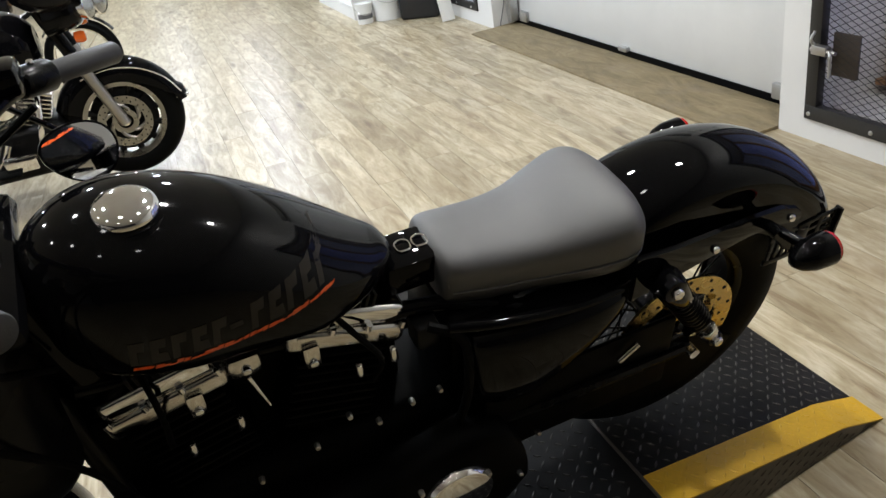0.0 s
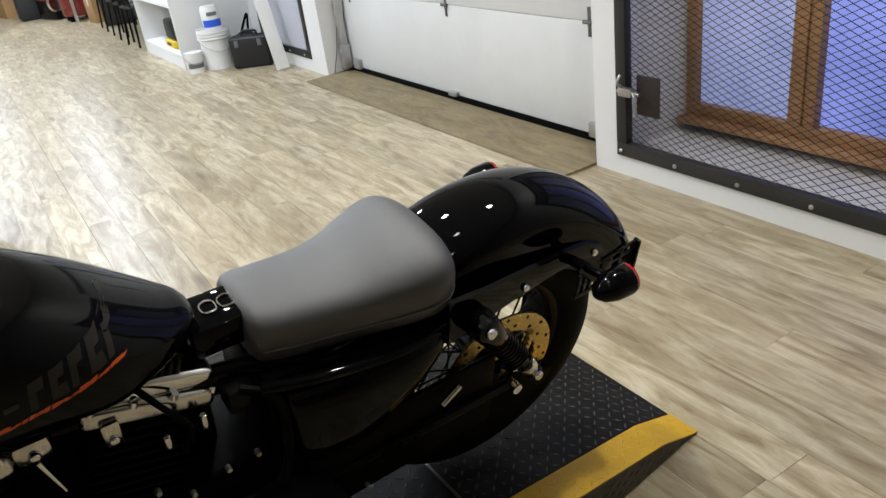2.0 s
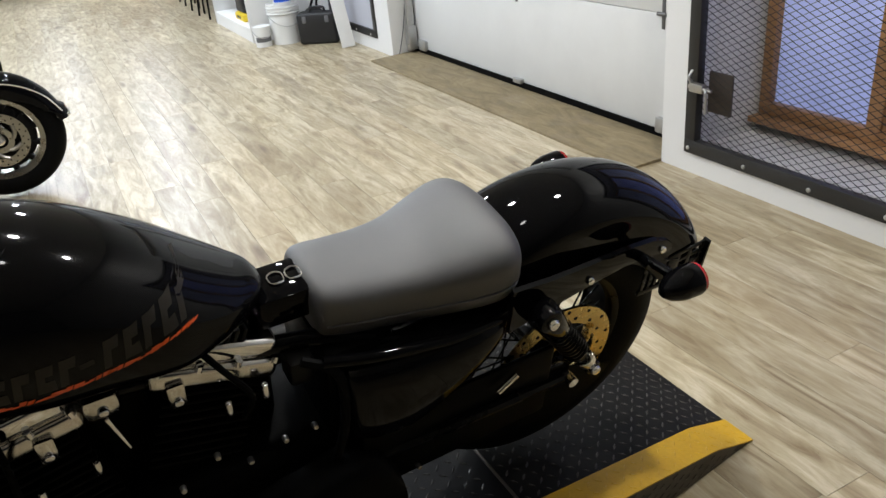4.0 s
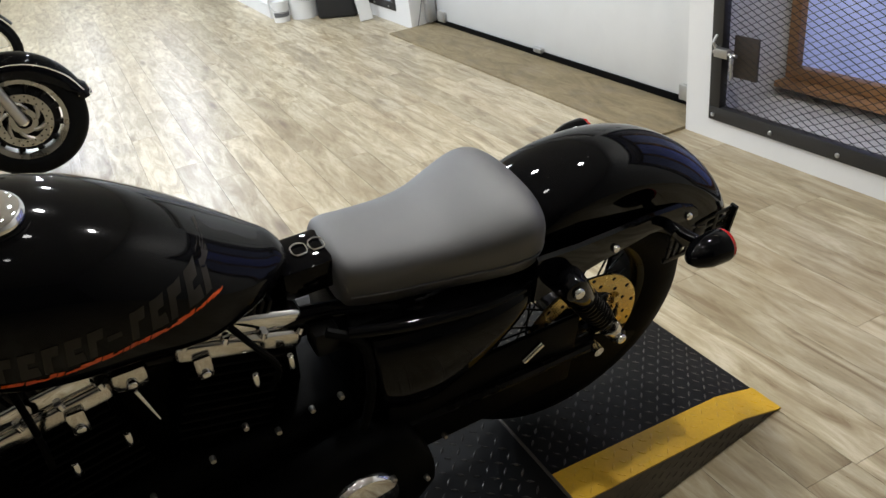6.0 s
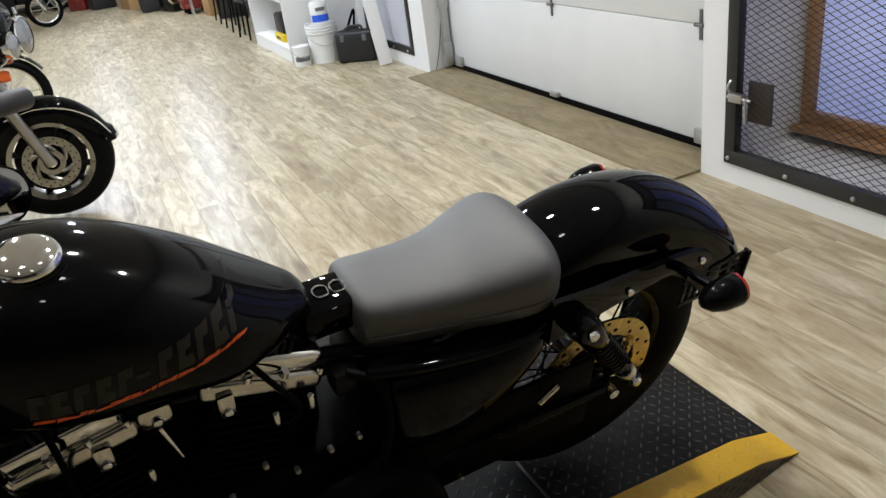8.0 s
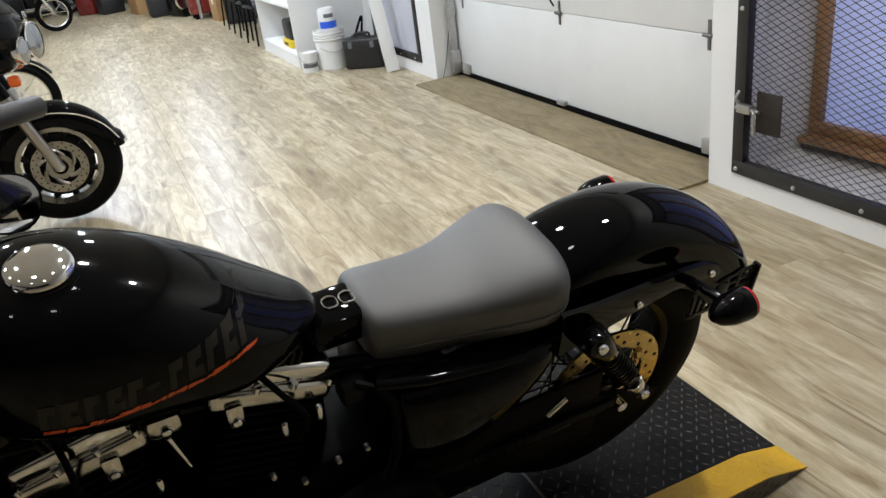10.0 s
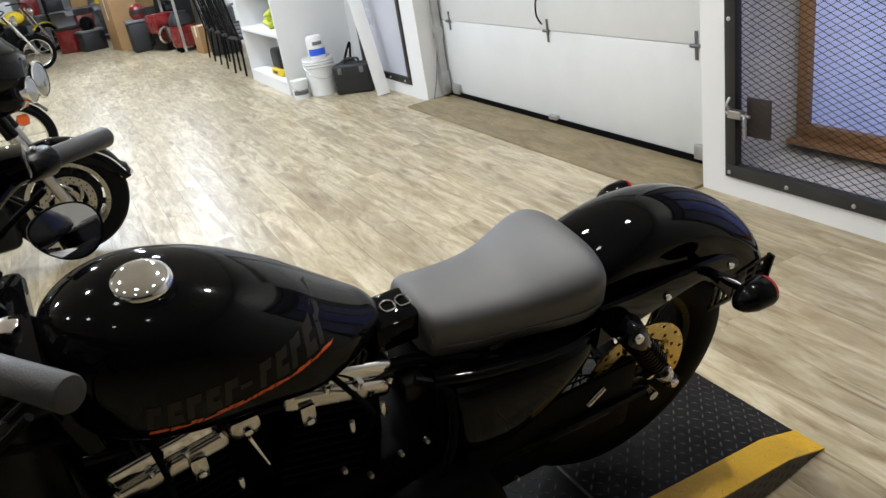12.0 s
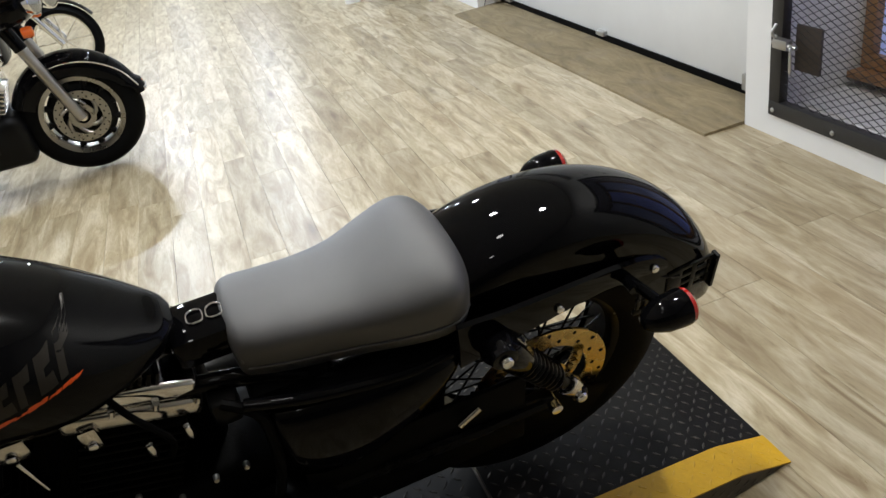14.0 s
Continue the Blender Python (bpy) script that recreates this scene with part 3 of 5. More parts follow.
# Fuel tank
TANK = [(-1.094, 0.02, 0.86, 0.913, 0.5), (-1.086, 0.062, 0.812, 0.955, 0.46), (-1.052, 0.104, 0.786, 0.986, 0.42),
        (-0.996, 0.132, 0.774, 1.004, 0.38), (-0.93, 0.142, 0.764, 0.999, 0.36), (-0.844, 0.14, 0.758, 0.966, 0.36),
        (-0.75, 0.126, 0.742, 0.905, 0.34), (-0.68, 0.097, 0.748, 0.846, 0.38), (-0.635, 0.066, 0.754, 0.81, 0.44),
        (-0.612, 0.043, 0.761, 0.794, 0.47), (-0.602, 0.022, 0.769, 0.782, 0.5)]
tank = B("fuel_tank", loft(TANK, lambda hw, lo, hi, w: superellipse(hw, lo, hi, w, 2.15, 4.0, 48), 72), TANK_PAINT, "gloss black peanut fuel tank")
cap = B("filler_cap", lathe([(0.0, 0.026), (0.012, 0.0256), (0.022, 0.0243), (0.031, 0.0218), (0.038, 0.0180), (0.0415, 0.0135), (0.0420, 0.009), (0.037, 0.005), (0.037, -0.012)], (0, 0, 0), "z", 40), CHROME, "polished chrome filler cap", tank)
cap.matrix_basis = pose(-0.946, -0.026, 0.984, 4, 3, 0)
collar = B("filler_collar", lathe([(0.050, -0.012), (0.052, 0.000), (0.048, 0.004), (0.038, 0.002), (0.036, -0.004)], (0, 0, 0), "z", 40), GLOSS, "", tank)
collar.matrix_basis = pose(-0.946, -0.026, 0.984, 4, 3, 0)

# Solo seat
SEAT = [(-0.54, 0.05, 0.69, 0.738, 0.4), (-0.536, 0.072, 0.658, 0.752, 0.46), (-0.52, 0.083, 0.638, 0.759, 0.62),
        (-0.47, 0.09, 0.626, 0.753, 0.62), (-0.4, 0.097, 0.618, 0.745, 0.62), (-0.34, 0.108, 0.614, 0.745, 0.62),
        (-0.28, 0.126, 0.612, 0.758, 0.62), (-0.23, 0.137, 0.612, 0.77, 0.62), (-0.2, 0.135, 0.614, 0.772, 0.62),
        (-0.177, 0.119, 0.622, 0.764, 0.62), (-0.16, 0.088, 0.64, 0.748, 0.5), (-0.15, 0.05, 0.67, 0.722, 0.5)]
seat = B("seat", loft(SEAT, lambda hw, lo, hi, w: superellipse(hw, lo, hi, w, 2.9, 2.9, 64), 72), LEATHER, "smooth black vinyl solo seat")

for s in (-1, 1):
    line = []
    for i in range(13):
        x = -0.525 + 0.355 * i / 12
        hw, lo, hi, w = curve_at(SEAT, x)
        line.append((x, s * (hw + 0.0006), lo + (hi - lo) * w * 0.75))
    B("piping", tube(line, 0.0022, 6), LEATHER, "stitched black piping", seat)
front = []
for i in range(17):
    a = math.pi * i / 16
    front.append((-0.5345 + 0.004 * abs(math.cos(a)), 0.078 * math.cos(a), 0.706 + 0.046 * math.sin(a)))
B("piping", tube(front, 0.003, 6), LEATHER, "", seat)

# Rear fender
fen = bmesh.new()
rings = []
HW = 0.103
for i in range(57):
    a = radians(128 - 121 * i / 56)
    R = 0.412 + 0.029 * (i / 56)
    edge = 0.098 * min(1.0, (i + 1) / 8) * (1.0 if i < 44 else max(0.35, 1 - (i - 44) / 16))
    hw = HW * (1.0 if i < 44 else 1 - 0.25 * ((i - 44) / 12) ** 2)
    sec = []
    for k in range(25):
        s = -1 + 2 * k / 24
        u = abs(s)
        if u < 0.62:
            q = u / 0.62 * math.pi / 2
            y, d = hw * math.sin(q), 0.057 * (1 - math.cos(q))
        else:
            y, d = hw + 0.004 * (u - 0.62) / 0.38, 0.057 + (edge) * (u - 0.62) / 0.38
        sec.append((math.copysign(y, s), R - d))
    full = sec + [(y * 0.965, r - 0.004) for y, r in sec[::-1]]
    rings.append([fen.verts.new((AX + r * math.cos(a), y, AZ + r * math.sin(a))) for y, r in full])
for p, q in zip(rings, rings[1:]):
    for k in range(50):
        fen.faces.new((p[k], p[(k + 1) % 50], q[(k + 1) % 50], q[k]))
fen.faces.new(rings[0])
fen.faces.new(rings[-1][::-1])
fender = B("rear_fender", fen, GLOSS, "gloss black bobbed rear fender")
bolt((0.002, 0, 0.757), (0.05, 0, 1), 0.0105, 0.004, ZINC, fender)

# Rear wheel
wheel = B("rear_wheel", lathe([(0.190, -0.05), (0.203, -0.058), (0.210, -0.058), (0.206, -0.040), (0.188, -0.030), (0.186, 0.030), (0.206, 0.040), (0.210, 0.058), (0.203, 0.058), (0.190, 0.05)],
                                (AX, 0, AZ), "y", 64), SATIN, "black spoked rear wheel")
TYRE = [(0.200, -0.056), (0.222, -0.070), (0.255, -0.076), (0.285, -0.072), (0.308, -0.052), (0.320, -0.022), (0.322, 0.0), (0.320, 0.022), (0.308, 0.052), (0.285, 0.072), (0.255, 0.076), (0.222, 0.070), (0.204, 0.056)]
B("tyre", lathe(TYRE, (AX, 0, AZ), "y", 72), RUBBER, "black rubber tyre", wheel)
B("hub", lathe([(0.0, -0.075), (0.03, -0.075), (0.036, -0.06), (0.036, -0.05), (0.026, -0.04), (0.026, 0.04), (0.036, 0.05), (0.036, 0.07), (0.0, 0.07)], (AX, 0, AZ), "y", 28), SATIN, "", wheel)
for i in range(40):
    a = 2 * math.pi * i / 40
    side = -1 if i % 2 else 1
    b = a + (0.55 if (i // 2) % 2 else -0.55)
    B("spoke", rod((AX + 0.034 * math.cos(b), side * 0.05, AZ + 0.034 * math.sin(b)), (AX + 0.188 * math.cos(a), side * 0.012, AZ + 0.188 * math.sin(a)), 0.0024, seg=6), SATIN, "", wheel)


def brake_disc(centre, r0, r1, y, parent, slots, holes, material):
    """A drilled brake rotor with curved slots, as rings and bridges."""
    cx, _, cz = centre
    bm = lathe([(r1 * 0.70, y - 0.0025), (r1, y - 0.0025), (r1, y + 0.0025), (r1 * 0.70, y + 0.0025)], centre, "y", 60, closed=True)
    d = part("brake_disc", bm, material, parent, "drilled steel brake disc")
    lathe_b = lathe([(r0 * 0.6, y - 0.004), (r0, y - 0.004), (r0, y + 0.004), (r0 * 0.6, y + 0.004)], centre, "y", 40, closed=True)
    for i in range(slots):
        a = 2 * math.pi * i / slots
        p = []
        for t in range(5):
            rr = r0 * 0.95 + (r1 * 0.72 - r0 * 0.95) * t / 4
            aa = a + 0.7 * t / 4
            p.append((cx + rr * math.cos(aa), y, cz + rr * math.sin(aa)))
        tube(p, 0.011, 8, lathe_b)
    tagged(part("carrier", lathe_b, material, d), kind="stuff")
    dots = bmesh.new()
    for i in range(holes):
        a = 2 * math.pi * i / holes
        rr = r1 * (0.86 + 0.07 * (1 if i % 2 else -1))
        for s in (-1, 1):
            rod((cx + rr * math.cos(a), y + s * 0.0024, cz + rr * math.sin(a)), (cx + rr * math.cos(a), y + s * 0.0032, cz + rr * math.sin(a)), 0.0045, seg=8, bm=dots)
    tagged(part("drill_holes", dots, RUBBER, d), kind="stuff")
    return d


brake_disc((AX, 0, AZ), 0.06, 0.150, -0.088, wheel, 5, 30, DISC)

# Fender struts and shocks on both sides
for s in (-1, 1):
    bm = bmesh.new()
    prof = [(-0.21, 0.585, 0.690), (-0.12, 0.590, 0.672), (-0.02, 0.597, 0.660), (0.08, 0.600, 0.650), (0.16, 0.588, 0.636), (0.205, 0.578, 0.618), (0.225, 0.575, 0.600)]
    rr = []
    for x, lo, hi in prof:
        w = 0.124 - 0.10 * (x + 0.02)
        rr.append([bm.verts.new((x, s * y, z)) for y, z in ((w, lo), (w + 0.010, lo + 0.004), (w + 0.012, (lo + hi) / 2), (w + 0.008, hi - 0.004), (w, hi))])
    for p, q in zip(rr, rr[1:]):
        for k in range(5):
            bm.faces.new((p[k], p[(k + 1) % 5], q[(k + 1) % 5], q[k]))
    bm.faces.new(rr[0])
    bm.faces.new(rr[-1])
    strut = B("fender_strut", bm, GLOSS)
    bolt((-0.018, s * 0.134, 0.621), (0, s, 0), 0.009, 0.009, CHROME, strut)
    bolt((0.191, s * 0.112, 0.599), (0, s, 0), 0.009, 0.009, CHROME, strut)
    top, bot = Vector((-0.147, s * 0.164, 0.618)), Vector((0.027, s * 0.144, 0.370))
    d = (bot - top).normalized()
    shock = B("shock_absorber", rod(top + d * 0.01, bot, 0.014), SATIN, "black coil-over shock absorber")
    B("upper_cover", rod(top - d * 0.012, top + d * 0.075, 0.031, 0.029, 24, bevel=0.004), GLOSS, "", shock)
    coil = []
    for i in range(8 * 10 + 1):
        a = 2 * math.pi * i / 10
        q = d.to_track_quat("Z", "Y")
        coil.append(top + d * (0.078 + 0.125 * i / 80) + q @ Vector((0.0255 * math.cos(a), 0.0255 * math.sin(a), 0)))
    B("coil_spring", tube(coil[::2], 0.0042, 6), SATIN, "", shock)
    B("lower_body", rod(bot - d * 0.045, bot + d * 0.004, 0.022, 0.019, 20, bevel=0.003), ALLOY, "", shock)
    B("upper_eye", rod(top + Vector((0, s * -0.02, 0)), top + Vector((0, s * 0.028, 0)), 0.024, seg=24, bevel=0.004), GLOSS, "", shock)
    bolt(top + Vector((0, s * 0.028, 0)), (0, s, 0), 0.0125, 0.010, CHROME, shock)
    B("lower_eye", rod(bot + Vector((0, s * -0.02, 0)), bot + Vector((0, s * 0.018, 0)), 0.018, seg=20, bevel=0.003), SATIN, "", shock)
    bolt(bot + Vector((0, s * 0.018, 0)), (0, s, 0), 0.013, 0.011, CHROME, shock)
    # indicator lamp
    c = Vector((0.155, s * 0.215, 0.606))
    ind = B("rear_indicator", rod((0.125, s * 0.105, 0.608), c, 0.010), GLOSS, "black bullet indicator with red lens")
    body = lathe([(0.0, -0.062), (0.012, -0.058), (0.024, -0.042), (0.032, -0.018), (0.034, 0.012), (0.034, 0.022)], (0, 0, 0), "x", 28)
    ob = B("housing", body, GLOSS, "", ind)
    ob.matrix_basis = pose(c.x, c.y, c.z)
    ob = B("lens", lathe([(0.033, 0.022), (0.032, 0.030), (0.024, 0.037), (0.0, 0.040)], (0, 0, 0), "x", 28), RED, "red lens", ind)
    ob.matrix_basis = pose(c.x, c.y, c.z)

# Swing arm, frame, side cover
for s in (-1, 1):
    B("swing_arm", tube([(-0.55, s * 0.10, 0.38), (-0.3, s * 0.12, 0.36), (AX, s * 0.125, AZ)], 0.022, 10), SATIN)
    B("frame_rail", tube([(-1.10, s * 0.03, 0.72), (-0.85, s * 0.035, 0.68), (-0.55, s * 0.06, 0.66), (-0.35, s * 0.105, 0.60), (-0.15, s * 0.115, 0.60)], 0.016, 10), GLOSS)
    B("down_tube", tube([(-1.13, s * 0.03, 0.72), (-1.08, s * 0.10, 0.40), (-1.0, s * 0.13, 0.16), (-0.55, s * 0.13, 0.15), (-0.47, s * 0.11, 0.40), (-0.40, s * 0.10, 0.60)], 0.016, 10), SATIN)
B("axle", rod((AX, -0.16, AZ), (AX, 0.16, AZ), 0.012), CHROME)
SIDE = [(-0.525, 0.50, 0.620, 0.015), (-0.51, 0.45, 0.632, 0.040), (-0.42, 0.43, 0.630, 0.054), (-0.34, 0.47, 0.628, 0.056), (-0.27, 0.52, 0.625, 0.050), (-0.22, 0.565, 0.618, 0.035), (-0.195, 0.59, 0.612, 0.012)]
for s in (-1, 1):
    def sec(lo, hi, th, s=s):
        pts = []
        for i in range(20):
            a = 2 * math.pi * i / 20
            c, q = math.cos(a), math.sin(a)
            pts.append((s * (0.115 + th * math.copysign(abs(c) ** 0.7, c)), (lo + hi) / 2 + (hi - lo) / 2 * math.copysign(abs(q) ** 0.6, q)))
        return pts
    B("side_cover" if s < 0 else "oil_tank", loft(SIDE, sec, 30), GLOSS, "gloss black side cover")

# Engine: two finned cylinders with polished rocker boxes
eng = B("engine", box(-0.98, -0.11, 0.18, -0.50, 0.11, 0.40, 0.03), WRINKLE, "black V-twin engine with polished rocker covers")
for m, hl in ((pose(-0.806, 0.01, 0.368, 0, 19, 0), 0.102), (pose(-0.930, 0.01, 0.354, 0, -11, 0), 0.096)):
    for k in range(9):
        fin = box(-0.078, -0.085, 0.125 + k * 0.0195, 0.078, 0.085, 0.132 + k * 0.0195, 0.003)
        fin.transform(m)
        B("cooling_fin", fin, WRINKLE, "", eng)
    core = rod((0, 0, 0.05), (0, 0, 0.31), 0.058)
    core.transform(m)
    B("cylinder", core, WRINKLE, "", eng)
    rb = box(-hl, -0.080, 0.288, hl, 0.08, 0.330, 0.012, seg=3)
    rb.transform(m)
    rocker = B("rocker_box", rb, ALLOY, "polished alloy rocker cover", eng)
    lid = box(-hl * 0.90, -0.076, 0.3305, hl * 0.90, 0.074, 0.368, 0.010, seg=3)
    lid.transform(m)
    B("rocker_lid", lid, CHROME, "", rocker)
    for x in (-hl * 0.9, -hl * 0.3, hl * 0.3, hl * 0.9):
        sc = rod((x, -0.079, 0.326), (x, -0.079, 0.338), 0.0055, seg=10)
        sc.transform(m)
        B("cover_screw", sc, CHROME, "", rocker)
    for k in range(6):
        fin = box(-0.03 + k * 0.012, -0.070, 0.3665, -0.024 + k * 0.012, -0.02, 0.392, 0.001)
        fin.transform(m)
        B("lid_rib", fin, SATIN, "", rocker)
prim = loft([(-1.0, 0.04, 0.26, 0.30), (-0.99, 0.10, 0.20, 0.37), (-0.9, 0.12, 0.17, 0.40), (-0.75, 0.115, 0.17, 0.39), (-0.6, 0.12, 0.16, 0.42), (-0.48, 0.10, 0.17, 0.42), (-0.44, 0.05, 0.24, 0.35)],
            lambda th, lo, hi: [(-0.15 + 0.06 * math.copysign(abs(math.cos(a)) ** 0.6, math.cos(a)), (lo + hi) / 2 + (hi - lo) / 2 * math.copysign(abs(math.sin(a)) ** 0.7, math.sin(a))) for a in [2 * math.pi * i / 24 for i in range(24)]], 40)
B("primary_cover", prim, WRINKLE, "black primary cover")
derby = B("derby_cover", lathe([(0.0, -0.016), (0.055, -0.015), (0.066, -0.011), (0.070, -0.004), (0.070, 0.004)], (-0.585, -0.208, 0.315), "y", 40), CHROME, "polished round derby cover")

# Licence plate bracket folded beside the wheel, below the fender's tail
br = B("plate_bracket", box(0.16, -0.098, 0.560, 0.245, -0.090, 0.590, 0.004), GLOSS, "black slotted licence plate bracket")
def folded(x0, y0, z0, x1, y1, z1):
    bm = box(x0, y0, z0, x1, y1, z1, 0.0015)
    for v in bm.verts:
        v.co.z += 0.10 * (v.co.x - 0.29)
    return bm


for k in range(4):
    B("bracket_bar", folded(0.235, -0.108, 0.487 + 0.021 * k, 0.338, -0.103, 0.496 + 0.021 * k), SATIN, "", br)
for x0, x1 in ((0.235, 0.268), (0.288, 0.300), (0.325, 0.340)):
    B("bracket_strip", folded(x0, -0.1085, 0.487, x1, -0.1025, 0.559), SATIN, "", br)
B("bracket_lip", box(0.334, -0.118, 0.480, 0.342, -0.100, 0.566, 0.002), SATIN, "", br)
for k in range(4):
    B("rack_bar", box(0.175 + 0.018 * k, -0.104, 0.475, 0.184 + 0.018 * k, -0.099, 0.535, 0.0015), SATIN, "", br)
for z0, z1 in ((0.465, 0.478), (0.530, 0.545)):
    B("rack_rail", box(0.170, -0.105, z0, 0.245, -0.098, z1, 0.0015), SATIN, "", br)
B("bracket_arm", tube([(0.20, -0.094, 0.575), (0.225, -0.10, 0.55), (0.26, -0.104, 0.54)], 0.007, 8), GLOSS, "", br)
B("tail_lamp_bar", rod((0.125, -0.15, 0.608), (0.125, 0.15, 0.608), 0.010), GLOSS, "", br)

# Chain guard, belt, caliper, exhaust
B("belt_guard", tube([(-0.50, -0.14, 0.385), (-0.25, -0.16, 0.395), (-0.05, -0.15, 0.375)], 0.012, 8), SATIN)
cal = B("brake_caliper", box(-0.135, -0.125, 0.30, -0.065, -0.068, 0.385, 0.012), SATIN)
bolt((-0.12, -0.125, 0.36), (0, -1, 0), 0.012, 0.006, ALLOY, cal)
bolt((-0.085, -0.125, 0.315), (0, -1, 0), 0.009, 0.006, ALLOY, cal)
B("clamp_screw", rod((-0.225, -0.165, 0.445), (-0.185, -0.165, 0.475), 0.007, seg=10), ALLOY)
for s, z in ((1, 0.30), (1, 0.40)):
    B("exhaust_pipe", tube([(-0.75, 0.12, z + 0.1), (-0.62, 0.19, z), (-0.3, 0.2, z - 0.02), (0.12, 0.2, z - 0.01)], 0.046, 14), SATIN)
st = B("side_stand", tube([(-0.66, -0.14, 0.14), (-0.68, -0.22, 0.07), (-0.70, -0.265, 0.012)], 0.012, 10), SATIN)
pedal = B("foot_peg", rod((-1.02, -0.17, 0.30), (-1.02, -0.30, 0.30), 0.016, seg=14), RUBBER)
lever = B("shift_lever", tube([(-1.02, -0.19, 0.30), (-1.12, -0.20, 0.31), (-1.18, -0.22, 0.345)], 0.008, 8), SATIN)

gu = bmesh.new()
box(-0.50, -0.152, 0.29, -0.085, -0.140, 0.490, 0.006, gu)
B("belt_cover", gu, WRINKLE, "black drive belt cover")
B("inner_fender", box(-0.46, -0.10, 0.36, -0.40, 0.10, 0.62, 0.015), WRINKLE)
B("battery_box", box(-0.54, -0.10, 0.42, -0.41, 0.11, 0.645, 0.015), WRINKLE)
B("crankcase", box(-1.03, -0.10, 0.16, -0.46, 0.12, 0.44, 0.04, seg=3), WRINKLE)
# Four added black boxes that fill the gaps round the cylinders, so they stay dark.
B("cylinder_fill", box(-1.00, 0.00, 0.34, -0.60, 0.10, 0.71, 0.02), WRINKLE)
B("front_fill", box(-1.14, 0.0, 0.36, -0.93, 0.10, 0.60, 0.02), WRINKLE)
B("head_fill", box(-1.12, 0.0, 0.60, -0.60, 0.08, 0.71, 0.02), WRINKLE)
B("downtube_fill", box(-1.14, -0.07, 0.20, -1.03, 0.07, 0.40, 0.012), WRINKLE)
B("steering_head", rod((-1.075, 0, 0.70), (-1.125, 0, 0.93), 0.040, seg=20), GLOSS)

# Added black half disc that stands in for shade on the lower brake disc.
B("disc_shade", lathe([(0.03, -0.112), (0.175, -0.108), (0.178, -0.104), (0.03, -0.106)], (AX, 0, AZ), "y", 30, closed=True, arc=(150, 335)), WRINKLE, "black half disc standing in for the unlit lower rotor")

# Battery strap and frame spine between tank and seat
spine = B("spine_cover", box(-0.62, -0.045, 0.690, -0.50, 0.045, 0.752, 0.012), GLOSS)
for x in (-0.575, -0.545):
    B("loop_clip", tube([(x - 0.011, -0.009, 0.7535), (x, -0.014, 0.755), (x + 0.011, -0.009, 0.7535), (x + 0.011, 0.009, 0.7535), (x, 0.014, 0.755), (x - 0.011, 0.009, 0.7535)], 0.0016, 6, closed=True), CHROME, "", spine)
B("under_seat_rail", tube([(-0.55, -0.115, 0.655), (-0.45, -0.135, 0.640), (-0.30, -0.142, 0.618), (-0.19, -0.128, 0.610)], 0.011, 10), GLOSS)
B("ignition_coil", box(-0.60, -0.10, 0.60, -0.555, -0.05, 0.655, 0.01), SATIN)
for x, y, z in ((-0.63, -0.125, 0.525), (-0.58, -0.13, 0.535), (-0.69, -0.12, 0.50), (-0.80, -0.12, 0.50), (-0.90, -0.12, 0.47), (-0.97, -0.12, 0.43), (-0.74, -0.13, 0.56),
                (-0.53, -0.215, 0.36), (-0.66, -0.215, 0.39), (-0.46, -0.21, 0.30), (-0.78, -0.215, 0.38), (-0.90, -0.215, 0.37), (-0.72, -0.215, 0.19), (-0.99, -0.18, 0.30), (-0.40, -0.17, 0.34), (-0.50, -0.205, 0.20)):
    B("cap_bolt", rod((x, y, z), (x, y - 0.012, z + 0.002), 0.0055, 0.0045, 10, bevel=0.001), STEEL)
B("spark_lead", tube([(-0.735, -0.055, 0.745), (-0.70, -0.095, 0.70), (-0.665, -0.105, 0.63), (-0.68, -0.09, 0.57)], 0.0055, 8), RUBBER)
B("spark_lead", tube([(-1.01, -0.055, 0.74), (-1.00, -0.10, 0.68), (-1.005, -0.095, 0.60)], 0.0055, 8), RUBBER)
B("oil_line", tube([(-0.58, -0.10, 0.66), (-0.53, -0.13, 0.63), (-0.53, -0.145, 0.52), (-0.55, -0.14, 0.42)], 0.009, 8), RUBBER)
B("dip_stick", rod((-0.868, -0.075, 0.665), (-0.850, -0.092, 0.605), 0.0040, 0.0018, 10), CHROME)
for x, z in ((-0.70, 0.590), (-0.640, 0.600), (-0.90, 0.575), (-0.98, 0.555)):
    B("head_bolt", rod((x, -0.088, z), (x, -0.090, z + 0.028), 0.0095, 0.0055, 14, bevel=0.0015), CHROME)
carb = B("engine_mount", box(-0.895, -0.075, 0.662, -0.842, -0.02, 0.708, 0.012), ALLOY)
bolt((-0.868, -0.076, 0.685), (0, -1, 0), 0.009, 0.008, CHROME, carb)
for x, z in ((-0.768, 0.664), (-0.952, 0.652)):
    tab = B("mount_tab", box(x - 0.014, -0.082, z - 0.028, x + 0.014, -0.067, z + 0.022, 0.006), ALLOY)
    bolt((x, -0.082, z - 0.012), (0, -1, 0), 0.009, 0.006, CHROME, tab)
for k in range(7):
    B("coil_fin", box(-0.700 + k * 0.007, -0.05, 0.695, -0.697 + k * 0.007, -0.01, 0.725, 0.001), SATIN, "", carb)


def tank_y(x, z):
    """Half width of the tank at x and height z."""
    hw, lo, hi, w = curve_at(TANK, x)
    zc = lo + (hi - lo) * w
    u, p = ((z - zc) / (hi - zc), 2.15) if z > zc else ((zc - z) / (zc - lo), 4.0)
    return hw * max(0.0, 1 - min(1, abs(u)) ** p) ** (1 / p)


